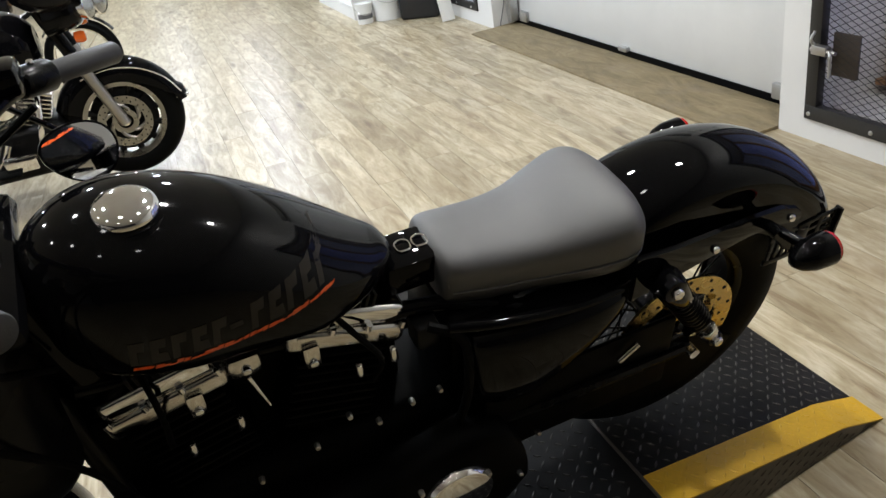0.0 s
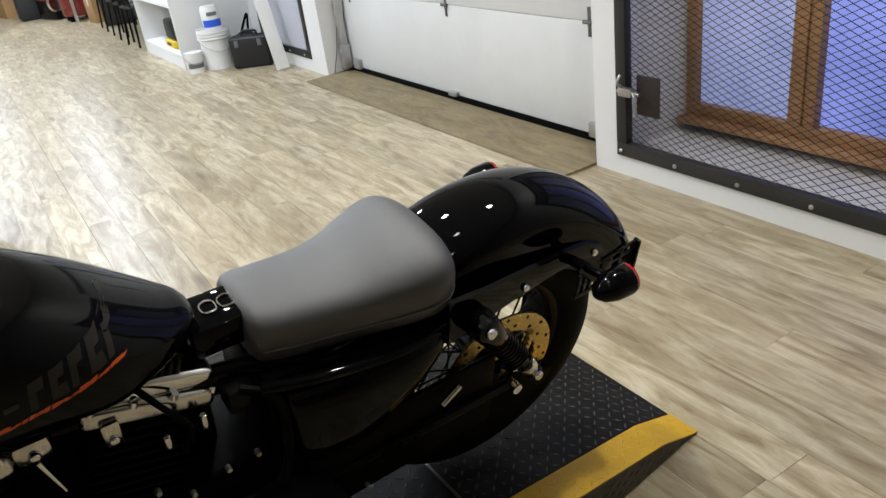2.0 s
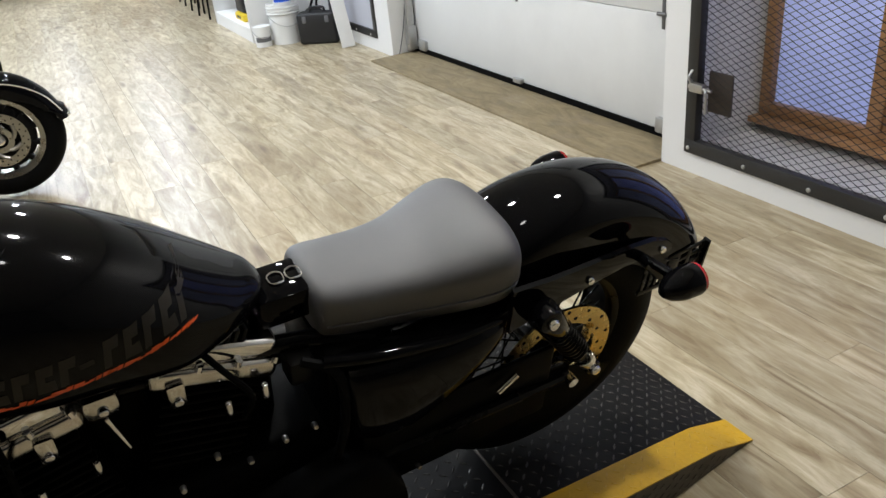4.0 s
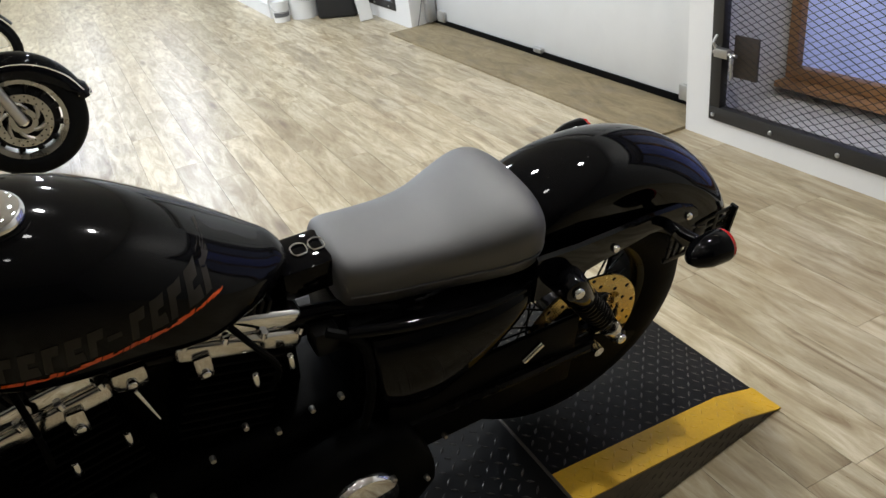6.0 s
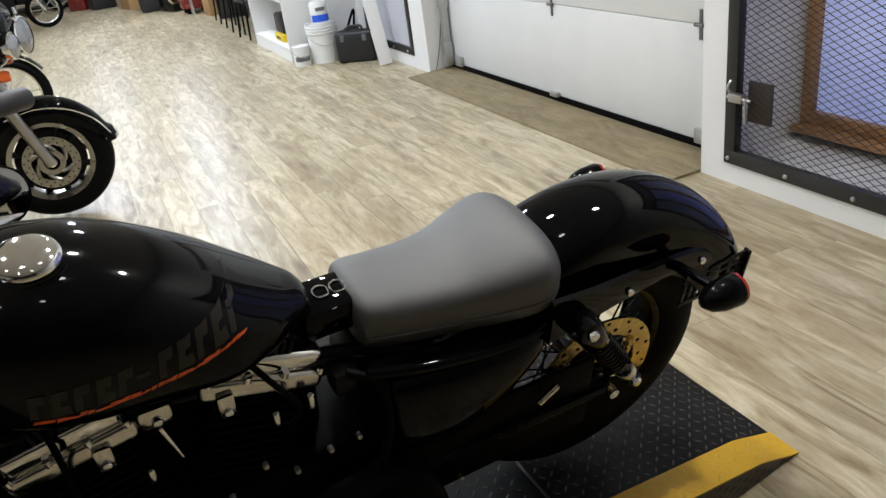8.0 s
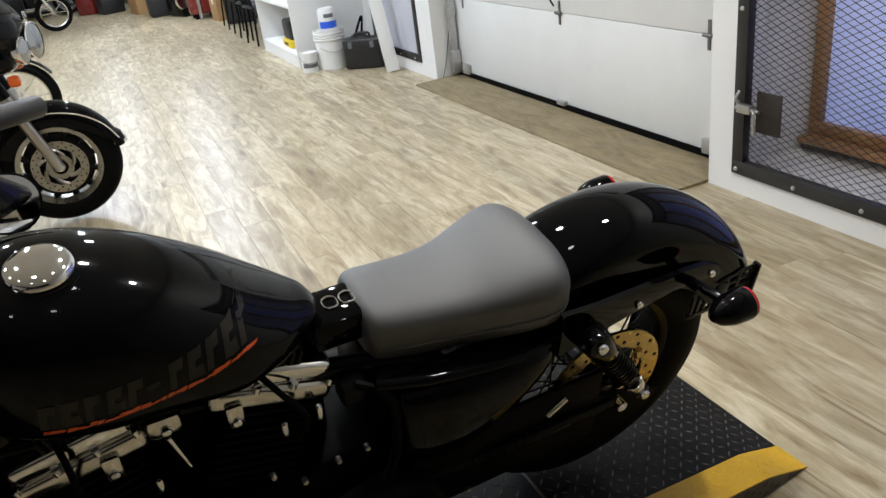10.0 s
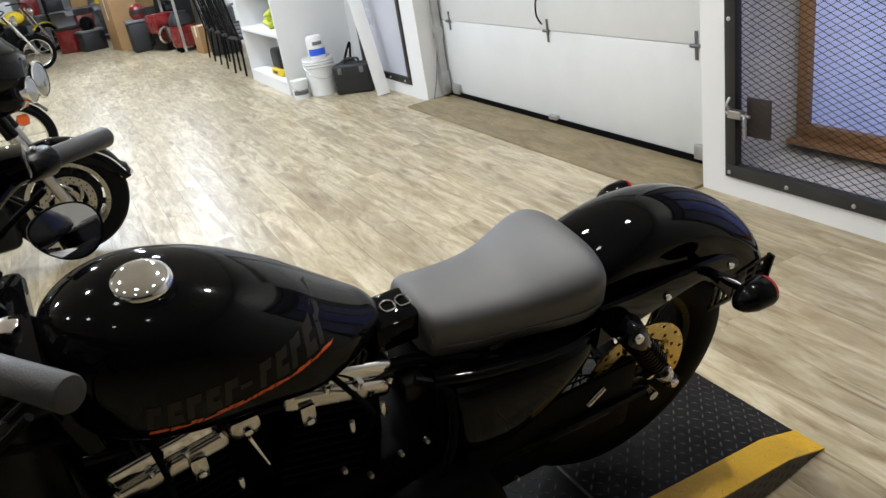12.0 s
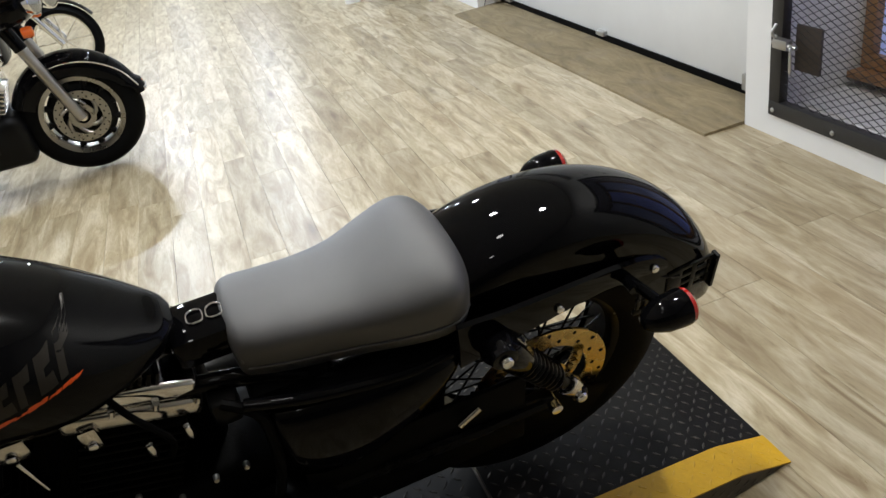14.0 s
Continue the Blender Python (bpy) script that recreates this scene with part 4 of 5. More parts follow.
def decal(cells, material, name, label, lift_off=0.0006, side=-1):
    """A thin film on the tank's side from slanted cells of (x, z) corners."""
    bm = bmesh.new()
    for quad in cells:
        grid = []
        for i in range(5):
            row = []
            for j in range(5):
                s, t = i / 4, j / 4
                x = (quad[0][0] * (1 - s) + quad[1][0] * s) * (1 - t) + (quad[3][0] * (1 - s) + quad[2][0] * s) * t
                z = (quad[0][1] * (1 - s) + quad[1][1] * s) * (1 - t) + (quad[3][1] * (1 - s) + quad[2][1] * s) * t
                row.append(bm.verts.new((x, side * (tank_y(x, z) + lift_off), z)))
            grid.append(row)
        for i in range(4):
            for j in range(4):
                bm.faces.new((grid[i][j], grid[i + 1][j], grid[i + 1][j + 1], grid[i][j + 1]))
    return part(name, bm, material, tank, label)


def base_line(x):
    return 0.816 + 0.012 * (x + 1.0) / 0.28 + 0.005 * ((x + 0.87) / 0.14) ** 2


cells = []
LW, GAP, SL = 0.0225, 0.0042, 0.007
for k in range(11):
    x = -1.003 + k * (LW + GAP) * 0.98
    z0, z1 = base_line(x) + 0.008, base_line(x + LW) + 0.008
    hgt = 0.041
    if k == 5:
        cells.append([(x, z0 + 0.016), (x + LW * 0.8, z1 + 0.016), (x + LW * 0.8, z1 + 0.024), (x, z0 + 0.024)])
        continue
    cells.append([(x, z0), (x + LW * 0.42, z0 + (z1 - z0) * 0.42), (x + LW * 0.42 + SL, z0 + hgt), (x + SL, z0 + hgt)])
    cells.append([(x + LW * 0.42, z0 + hgt * 0.62), (x + LW, z1 + hgt * 0.62), (x + LW + SL * 0.6, z1 + hgt), (x + LW * 0.42 + SL, z0 + hgt)])
    if k % 2:
        cells.append([(x + LW * 0.42, z0), (x + LW, z1), (x + LW, z1 + hgt * 0.4), (x + LW * 0.42, z0 + hgt * 0.4)])
decal(cells, DECAL, "tank_lettering", "faded grey block lettering bars")
random.seed(5)
cells = []
for k in range(32):
    x = -1.003 + k * 0.0089
    w = 0.007 + 0.006 * random.random()
    h = 0.0035 + 0.0045 * random.random()
    z = base_line(x) - 0.004 + 0.002 * random.random()
    cells.append([(x, z), (x + w, z + 0.001 + (base_line(x + w) - base_line(x))), (x + w + 0.003, z + h + (base_line(x + w) - base_line(x))), (x + 0.003, z + h)])
decal(cells, ORANGE, "tank_stripe", "ragged orange underline stripe", 0.0008)
decal(cells, ORANGE, "tank_stripe", "ragged orange underline stripe", 0.0008, 1)

# Handlebar, fork, front wheel, mirrors
HB = [(-1.020, -0.437, 1.066), (-1.104, -0.33, 1.066), (-1.15, -0.20, 1.040), (-1.16, -0.08, 1.01), (-1.14, 0.06, 1.01), (-1.07, 0.18, 1.04), (-1.000, 0.27, 1.04), (-0.915, 0.37, 1.02)]
bar = B("handlebar", tube(HB, 0.0125, 12), SATIN, "black low handlebar with rubber grips")
for s, a, b2 in ((-1, (-1.108, -0.325, 1.066), (-1.018, -0.440, 1.066)), (1, (-1.000, 0.265, 1.04), (-0.907, 0.372, 1.018))):
    a, b2 = Vector(a), Vector(b2)
    B("grip", rod(a, b2, 0.0178, 0.0188, 28, bevel=0.004), GRIP, "black rubber grip", bar)
    d = (a - b2).normalized()
    sw = B("switch_housing", rod(a + d * 0.004, a + d * 0.065, 0.026, 0.024, 20, bevel=0.005), SATIN, "", bar)
    B("lever_bracket", rod(a + d * 0.07, a + d * 0.10, 0.022, 0.022, 18, bevel=0.004), GLOSS, "", bar)
    B("hand_lever", tube([a + d * 0.085 + Vector((-0.04, 0, 0)), a + d * 0.04 + Vector((-0.065, 0, -0.005)), b2 + Vector((-0.06, 0, -0.01))], 0.0065, 8), SATIN, "", bar)
    bolt(a + d * 0.085 + Vector((0, 0, 0.022)), (0, 0, 1), 0.008, 0.006, CHROME, sw)
    bolt(a + d * 0.035 + Vector((0.005, 0, 0.025)), (0, 0, 1), 0.006, 0.005, CHROME, sw)
res = B("brake_reservoir", box(-1.09, 0.14, 1.055, -1.025, 0.205, 1.10, 0.010), GLOSS, "", bar)
for s, c, yaw in ((-1, (-1.20, -0.47, 0.93), -20), (1, (-1.030, 0.44, 0.833), -66)):
    stem = B("mirror", tube([(-1.10, s * 0.24, 1.03), (-1.13, s * 0.40, 0.98), (c[0] - 0.02, c[1] + 0.05 * s, c[2] + 0.02), (c[0] - 0.008, c[1] + 0.02 * s, c[2])], 0.006, 8), GLOSS, "black oval rear-view mirror")
    shell = lathe([(0.0, -0.022), (0.035, -0.020), (0.055, -0.012), (0.062, 0.0), (0.062, 0.004), (0.058, 0.005)], (0, 0, 0), "x", 32)
    for v in shell.verts:
        v.co.y, v.co.z = v.co.y * 1.18, v.co.z * (0.92 + 3.0 * v.co.y)
    ob = B("mirror_shell", shell, GLOSS, "", stem)
    ob.matrix_basis = Matrix.Translation(c) @ pose(0, 0, 0, 0, -8, yaw) @ pose(0, 0, 0, -24, 0, 0)
    gl = lathe([(0.0, 0.0045), (0.058, 0.0045), (0.058, 0.003)], (0, 0, 0), "x", 32)
    for v in gl.verts:
        v.co.y, v.co.z = v.co.y * 1.18, v.co.z * (0.92 + 3.0 * v.co.y)
    ob = B("mirror_glass", gl, MIRROR, "", stem)
    ob.matrix_basis = Matrix.Translation(c) @ pose(0, 0, 0, 0, -8, yaw) @ pose(0, 0, 0, -24, 0, 0)
for s in (-1, 1):
    fk = B("fork_leg", rod((-1.13, s * 0.105, 0.98), (-1.33, s * 0.105, 0.62), 0.0245, seg=20), SATIN)
    B("fork_slider", rod((-1.33, s * 0.105, 0.62), (-1.52, s * 0.105, 0.30), 0.031, seg=20), SATIN, "", fk)
    B("top_nut", rod((-1.128, s * 0.105, 0.975), (-1.119, s * 0.105, 0.992), 0.016, seg=6), CHROME, "", fk)
tc = B("triple_clamp", box(-1.18, -0.145, 0.925, -1.085, 0.145, 0.96, 0.014), GLOSS)
B("steering_nut", rod((-1.12, 0, 0.96), (-1.118, 0, 0.978), 0.018, seg=24, bevel=0.003), CHROME, "", tc)
for s in (-1, 1):
    B("riser", rod((-1.13, s * 0.05, 0.96), (-1.15, s * 0.05, 1.005), 0.018, seg=18), GLOSS, "", tc)
    bolt((-1.15, s * 0.05, 1.02), (0, 0, 1), 0.009, 0.007, CHROME, tc)
# Added black mass that keeps the gap between fork and tank dark.
fork_mass = loft([(-1.36, 0.07, 0.66, 0.86), (-1.34, 0.11, 0.60, 0.92), (-1.27, 0.135, 0.56, 0.95), (-1.20, 0.14, 0.55, 0.95), (-1.15, 0.12, 0.56, 0.93), (-1.12, 0.08, 0.60, 0.90)], lambda hw, lo, hi: superellipse(hw, lo, hi, 0.5, 3, 3, 28), 20)
B("fork_fill", fork_mass, SATIN, "black filler mass round the fork")
B("front_fender", lathe([(0.335, -0.075), (0.350, -0.05), (0.356, 0.0), (0.350, 0.05), (0.335, 0.075)], (-1.53, 0, 0.33), "y", 24, arc=(-5, 150)), GLOSS, "gloss black front fender")
B("horn", lathe([(0.0, -0.05), (0.045, -0.045), (0.055, -0.02), (0.05, 0.0)], (-1.10, -0.13, 0.52), "y", 24), SATIN)
B("headlamp", lathe([(0.0, 0.09), (0.04, 0.085), (0.075, 0.05), (0.085, 0.0), (0.085, -0.02), (0.08, -0.03), (0.0, -0.035)], (-1.27, 0, 0.90), "x", 32), GLOSS)
fw = B("front_wheel", lathe([(0.190, -0.045), (0.203, -0.052), (0.206, -0.035), (0.188, -0.03), (0.188, 0.03), (0.206, 0.035), (0.203, 0.052), (0.190, 0.045)], (-1.53, 0, 0.33), "y", 48), SATIN)
B("tyre", lathe([(r, y * 0.9) for r, y in TYRE], (-1.53, 0, 0.33), "y", 64), RUBBER, "", fw)
for pts in ([(-1.09, -0.22, 1.04), (-1.17, -0.16, 0.93), (-1.10, -0.06, 0.80)], [(-1.02, 0.20, 1.04), (-1.14, 0.17, 0.95), (-1.12, 0.08, 0.80)], [(-1.10, -0.25, 1.04), (-1.20, -0.20, 0.90), (-1.12, -0.10, 0.62), (-1.02, -0.14, 0.42)]):
    B("control_cable", tube(pts, 0.0055, 8), RUBBER)


# The bars are turned on the steering head and stand more upright than the frame.
SET_BACK = BIKE.inverted() @ pose(0.85, 1.066, 0.15, 8.0, 0, 0)
for ob in bike.children:
    if ob.name.split(".")[0] in ("handlebar", "mirror"):
        ob.matrix_basis = SET_BACK @ ob.matrix_basis

# ---------- second motorcycle: black tourer ----------
def cast_wheel(parent, c, r_tyre, r_rim, half, spokes, disc, name="front_wheel"):
    w = part(name, lathe([(r_rim - 0.012, -half), (r_rim + 0.004, -half - 0.004), (r_rim + 0.004, -half + 0.004), (r_rim - 0.022, -half + 0.012), (r_rim - 0.022, half - 0.012), (r_rim + 0.004, half - 0.004), (r_rim + 0.004, half + 0.004), (r_rim - 0.012, half)], c, "y", 56), DISC_DARK, parent, "alloy rim with black spokes")
    k = (r_tyre - r_rim)
    part("tyre", lathe([(r_rim, -half), (r_rim + k * 0.2, -half - 0.012), (r_rim + k * 0.5, -half - 0.016), (r_rim + k * 0.8, -half), (r_rim + k * 0.95, -half * 0.55), (r_tyre, 0), (r_rim + k * 0.95, half * 0.55), (r_rim + k * 0.8, half), (r_rim + k * 0.5, half + 0.016), (r_rim + k * 0.2, half + 0.012), (r_rim, half)], c, "y", 64), RUBBER, w)
    for i in range(spokes):
        a = 2 * math.pi * (i + 0.3) / spokes
        p = (c[0] + 0.035 * math.cos(a), c[1], c[2] + 0.035 * math.sin(a))
        q = (c[0] + (r_rim - 0.015) * math.cos(a), c[1], c[2] + (r_rim - 0.015) * math.sin(a))
        part("spoke", rod(p, q, 0.014, 0.020, 8), SATIN, w)
    part("hub", lathe([(0.0, -half - 0.03), (0.024, -half - 0.028), (0.04, -half), (0.04, half), (0.024, half + 0.028), (0.0, half + 0.03)], c, "y", 24), ALLOY, w)
    if disc:
        brake_disc(c, 0.07, 0.145, -half - 0.012, w, 6, 36, DISC_DARK)
        part("wheel_web", lathe([(0.03, -0.02), (0.165, -0.014), (0.183, 0.0), (0.165, 0.014), (0.03, 0.02)], c, "y", 36), SATIN, w)
    return w


def tourer(m):
    t = thing("motorcycle", "black touring motorcycle with fork fairing and chrome lamps", "motorcycle", m)

    def P(name, bm, mat, label="", parent=None):
        return part(name, bm, mat, parent or t, label)
    c = (0, 0, 0.335)
    cast_wheel(t, c, 0.325, 0.215, 0.055, 12, True)
    fr = bmesh.new()
    rings = []
    for i in range(33):
        a = radians(8 + 150 * i / 32)
        R0 = 0.352 + 0.02 * (1 if i < 3 else 0)
        sec = []
        for k in range(17):
            s = -1 + k / 8
            sec.append((0.078 * math.sin(s * math.pi / 2), R0 - 0.05 * (1 - math.cos(s * math.pi / 2)) - 0.07 * max(0, abs(s) - 0.75) * 4 * min(1, i / 10)))
        sec += [(y * 0.95, r - 0.005) for y, r in sec[::-1]]
        rings.append([fr.verts.new((c[0] + r * math.cos(a), y, c[2] + r * math.sin(a))) for y, r in sec])
    n = len(rings[0])
    for p, q in zip(rings, rings[1:]):
        for k in range(n):
            fr.faces.new((p[k], p[(k + 1) % n], q[(k + 1) % n], q[k]))
    fr.faces.new(rings[0])
    fr.faces.new(rings[-1][::-1])
    fend = P("front_fender", fr, GLOSS, "gloss black front fender with chrome trim")
    P("fender_trim", tube([(0.352 * math.cos(radians(a)) * 1.0, -0.072, 0.335 + 0.300 * math.sin(radians(a))) for a in (18, 40, 65, 90, 115)], 0.004, 6), CHROME, "", fend)
    P("fender_tip", box(0.285, -0.05, 0.385, 0.372, 0.05, 0.405, 0.008), CHROME, "chrome fender tip", fend)
    P("fender_lamp", box(0.30, -0.02, 0.412, 0.36, 0.02, 0.44, 0.010), AMBER, "amber fender lamp", fend)
    for s in (-1, 1):
        P("fork_slider", rod((0.0, s * 0.10, 0.335), (-0.140, s * 0.10, 0.76), 0.030, seg=18), STEEL)
        P("fork_cover", rod((-0.140, s * 0.10, 0.76), (-0.235, s * 0.10, 1.05), 0.036, seg=18), GLOSS)
    fair = loft([(-0.30, 0.30, 1.04, 1.38), (-0.24, 0.36, 1.00, 1.40), (-0.16, 0.36, 0.98, 1.36), (-0.06, 0.31, 0.98, 1.26), (0.02, 0.20, 1.02, 1.17), (0.05, 0.07, 1.07, 1.13)],
                lambda hw, lo, hi: superellipse(hw, lo, hi, 0.4, 2.4, 2.4, 36), 30)
    fairing = P("fairing", fair, GLOSS, "gloss black batwing fairing")
    P("windshield_trim", tube([(-0.23, -0.31, 1.325), (-0.12, -0.21, 1.345), (-0.07, 0, 1.325), (-0.12, 0.21, 1.345), (-0.23, 0.31, 1.325)], 0.008, 8), CHROME, "", fairing)
    P("lamp_nacelle", loft([(-0.20, 0.20, 0.86, 1.06), (-0.10, 0.26, 0.88, 1.08), (-0.03, 0.24, 0.90, 1.08), (0.0, 0.12, 0.94, 1.05)], lambda hw, lo, hi: superellipse(hw, lo, hi, 0.5, 3, 3, 28), 18), GLOSS, "gloss black lamp nacelle")
    for y, z, r, x in ((0, 1.00, 0.090, 0.07), (-0.20, 0.995, 0.062, 0.02), (0.20, 0.995, 0.062, 0.02)):
        turn = Matrix.Translation((x, y, z)) @ pose(0, 0, 0, 0, 0, -22)
        bowl = lathe([(0.0, -0.10), (r * 0.6, -0.09), (r * 0.95, -0.04), (r * 1.08, 0.0), (r * 1.08, 0.012), (r, 0.016)], (0, 0, 0), "x", 28)
        bowl.transform(turn)
        lampb = P("headlamp" if y == 0 else "passing_lamp", bowl, CHROME, "chrome lamp")
        glass = lathe([(r, 0.012), (r * 0.7, 0.024), (0.0, 0.03)], (0, 0, 0), "x", 24)
        glass.transform(turn)
        P("lens", glass, LENS, "", lampb)
    P("lamp_bar", tube([(-0.06, -0.22, 0.92), (-0.04, 0, 0.90), (-0.06, 0.22, 0.92)], 0.012, 8), CHROME)
    for s in (-1, 1):
        P("indicator", lathe([(0.0, -0.03), (0.026, -0.02), (0.03, 0.01), (0.024, 0.03), (0.0, 0.036)], (-0.06, s * 0.215, 0.86), "x", 20), AMBER, "amber indicator")
    P("fuel_tank", loft([(-1.00, 0.05, 0.74, 0.85), (-0.92, 0.12, 0.70, 0.93), (-0.75, 0.16, 0.68, 1.0), (-0.60, 0.165, 0.68, 1.02), (-0.50, 0.14, 0.70, 0.98), (-0.45, 0.08, 0.76, 0.92)],
                        lambda hw, lo, hi: superellipse(hw, lo, hi, 0.45, 2.3, 2.6, 36), 36), GLOSS, "gloss black fuel tank")
    P("tank_badge", lathe([(0.0, -0.006), (0.04, -0.005), (0.042, 0.0)], (-0.66, -0.166, 0.86), "y", 24), CHROME)
    P("rider_seat", loft([(-1.75, 0.12, 0.74, 0.86), (-1.6, 0.17, 0.70, 0.90), (-1.35, 0.17, 0.68, 0.86), (-1.15, 0.16, 0.66, 0.79), (-1.0, 0.12, 0.68, 0.80), (-0.94, 0.07, 0.72, 0.79)],
                         lambda hw, lo, hi: superellipse(hw, lo, hi, 0.6, 3, 3, 36), 36), LEATHER, "black two-up seat")
    P("engine_case", box(-1.0, -0.16, 0.17, -0.45, 0.16, 0.45, 0.05, seg=3), SATIN)
    for x, ang in ((-0.62, 20), (-0.80, -20)):
        for k in range(8):
            bm = box(-0.085, -0.11, 0.02 + k * 0.024, 0.085, 0.11, 0.032 + k * 0.024, 0.004)
            bm.transform(pose(x, 0, 0.42, 0, ang, 0))
            P("cooling_fin", bm, ALLOY)
    P("air_cleaner", lathe([(0.0, -0.05), (0.07, -0.045), (0.085, -0.02), (0.085, 0.02)], (-0.71, -0.16, 0.60), "y", 32), CHROME)
    for s in (-1, 1):
        P("crash_bar", tube([(-0.38, s * 0.06, 0.62), (-0.36, s * 0.26, 0.58), (-0.40, s * 0.30, 0.42), (-0.46, s * 0.12, 0.26)], 0.016, 10), CHROME)
        P("footboard", box(-0.85, s * 0.28 - 0.06, 0.265, -0.55, s * 0.28 + 0.06, 0.285, 0.008), RUBBER)
        P("saddlebag", loft([(-2.1, 0.08, 0.36, 0.62), (-2.0, 0.11, 0.33, 0.66), (-1.6, 0.11, 0.34, 0.68), (-1.5, 0.07, 0.40, 0.64)],
                            lambda th, lo, hi, s=s: [(s * 0.30 + th * y, lo + (hi - lo) * z) for y, z in [(math.cos(2 * math.pi * i / 24), 0.5 + 0.5 * math.copysign(abs(math.sin(2 * math.pi * i / 24)) ** 0.6, math.sin(2 * math.pi * i / 24))) for i in range(24)]], 20), GLOSS)
        P("handlebar", tube([(-0.42, s * 0.04, 1.08), (-0.44, s * 0.24, 1.20), (-0.58, s * 0.38, 1.20), (-0.74, s * 0.42, 1.16)], 0.013, 10), CHROME)
        P("grip", rod((-0.60, s * 0.39, 1.195), (-0.76, s * 0.425, 1.155), 0.019, seg=14), RUBBER)
        P("mirror", box(-0.50, s * 0.30 - 0.06, 1.32, -0.47, s * 0.30 + 0.06, 1.39, 0.012), CHROME)
        P("exhaust_pipe", tube([(-0.6, s * 0.17, 0.40), (-0.75, s * 0.22, 0.24), (-1.2, s * 0.24, 0.22), (-2.1, s * 0.24, 0.24)], 0.042, 14), CHROME)
    for ob in t.children:
        if ob.name.split(".")[0] in ("fuel_tank", "tank_badge", "rider_seat", "engine_case", "cooling_fin", "air_cleaner", "handlebar", "grip", "mirror"):
            ob.location.x += 0.17
    cast_wheel(t, (-1.62, 0, 0.325), 0.32, 0.205, 0.065, 9, False, "rear_wheel")
    P("front_cover_box", box(-0.62, -0.30, 0.27, -0.46, -0.24, 0.35, 0.012), CHROME)
    return t


tourer(pose(-0.30, 4.50, 0.008, 4, 0, 0))


def standard_bike(m, paint, label):
    """A small naked motorcycle far back in the shop."""
    t = thing("motorcycle", label, "motorcycle", m, "parked motorcycles along the wall")
    for x in (0, -1.35):
        w = part("wheel", lathe([(0.22, -0.03), (0.235, -0.035), (0.235, 0.035), (0.22, 0.03)], (x, 0, 0.31), "y", 32), ALLOY, t)
        part("tyre", lathe([(0.235, -0.04), (0.27, -0.05), (0.30, -0.03), (0.31, 0), (0.30, 0.03), (0.27, 0.05), (0.235, 0.04)], (x, 0, 0.31), "y", 36), RUBBER, w)
        for i in range(8):
            a = math.pi * i / 4
            part("spoke", rod((x, 0, 0.31), (x + 0.22 * math.cos(a), 0, 0.31 + 0.22 * math.sin(a)), 0.006, seg=6), CHROME, w)
    for s in (-1, 1):
        part("fork", rod((0, s * 0.09, 0.31), (-0.36, s * 0.09, 1.0), 0.024, seg=12), CHROME, t)
    part("front_fender", lathe([(0.33, -0.05), (0.345, 0), (0.33, 0.05)], (0, 0, 0.31), "y", 20, arc=(30, 140)), paint, t)
    part("fuel_tank", loft([(-0.85, 0.06, 0.74, 0.82), (-0.7, 0.13, 0.70, 0.94), (-0.5, 0.14, 0.72, 0.96), (-0.4, 0.08, 0.76, 0.90)], lambda hw, lo, hi: superellipse(hw, lo, hi, 0.45, 2.3, 2.6, 28), 24), paint, t)
    part("seat", loft([(-1.55, 0.10, 0.80, 0.88), (-1.3, 0.14, 0.76, 0.86), (-0.95, 0.13, 0.72, 0.80), (-0.84, 0.08, 0.74, 0.79)], lambda hw, lo, hi: superellipse(hw, lo, hi, 0.6, 3, 3, 24), 20), LEATHER, t)
    part("engine", box(-0.95, -0.16, 0.25, -0.45, 0.16, 0.68, 0.05), SATIN, t)
    part("headlamp", lathe([(0.0, -0.1), (0.07, -0.07), (0.09, 0.0), (0.0, 0.02)], (-0.18, 0, 0.90), "x", 24), CHROME, t)
    part("handlebar", tube([(-0.45, -0.40, 1.06), (-0.34, -0.2, 1.08), (-0.34, 0.2, 1.08), (-0.45, 0.40, 1.06)], 0.013, 8), SATIN, t)
    part("exhaust_pipe", tube([(-0.5, -0.14, 0.45), (-0.6, -0.18, 0.26), (-1.5, -0.2, 0.30)], 0.038, 10), CHROME, t)
    return t


standard_bike(pose(-0.62, 7.1, 0, 4, 0, -3), GLOSS, "black parked motorcycle with wire wheels beside a tourer")
standard_bike(pose(-0.45, 15.5, 0, 4, 0, 12), GLOSS, "black parked motorcycle with wire wheels at the back")
standard_bike(pose(-1.9, 13.4, 0, 4, 0, 10), REDP, "dark red parked motorcycle at the back")
standard_bike(pose(-0.25, 18.7, 0, 4, 0, 30), YPLASTIC, "yellow dirt motorcycle against the back wall")


# ---------- shelf and clutter along the east wall ----------
sh = thing("shelf_unit", "white open shelf unit standing against the wall", "shelf unit")
SX0, SX1, SY0, SY1 = 1.85, 2.598, 7.55, 9.15
part("side_panel", box(SX0, SY0, 0.0, SX1, SY0 + 0.035, 2.1, 0.002), WALL, sh)
part("side_panel", box(SX0, SY1 - 0.035, 0.0, SX1, SY1, 2.1, 0.002), WALL, sh)
part("back_panel", box(SX1 - 0.012, SY0 + 0.036, 0.0, SX1, SY1 - 0.036, 2.1), WALL, sh)
for z in (0.10, 0.58, 1.06, 1.54, 2.065):
    part("shelf", box(SX0 + 0.004, SY0 + 0.036, z, SX1 - 0.013, SY1 - 0.036, z + 0.035, 0.002), WALL, sh)
part("kick_board", box(SX0 + 0.006, SY0 + 0.036, 0.0, SX0 + 0.03, SY1 - 0.036, 0.099), WALL, sh)

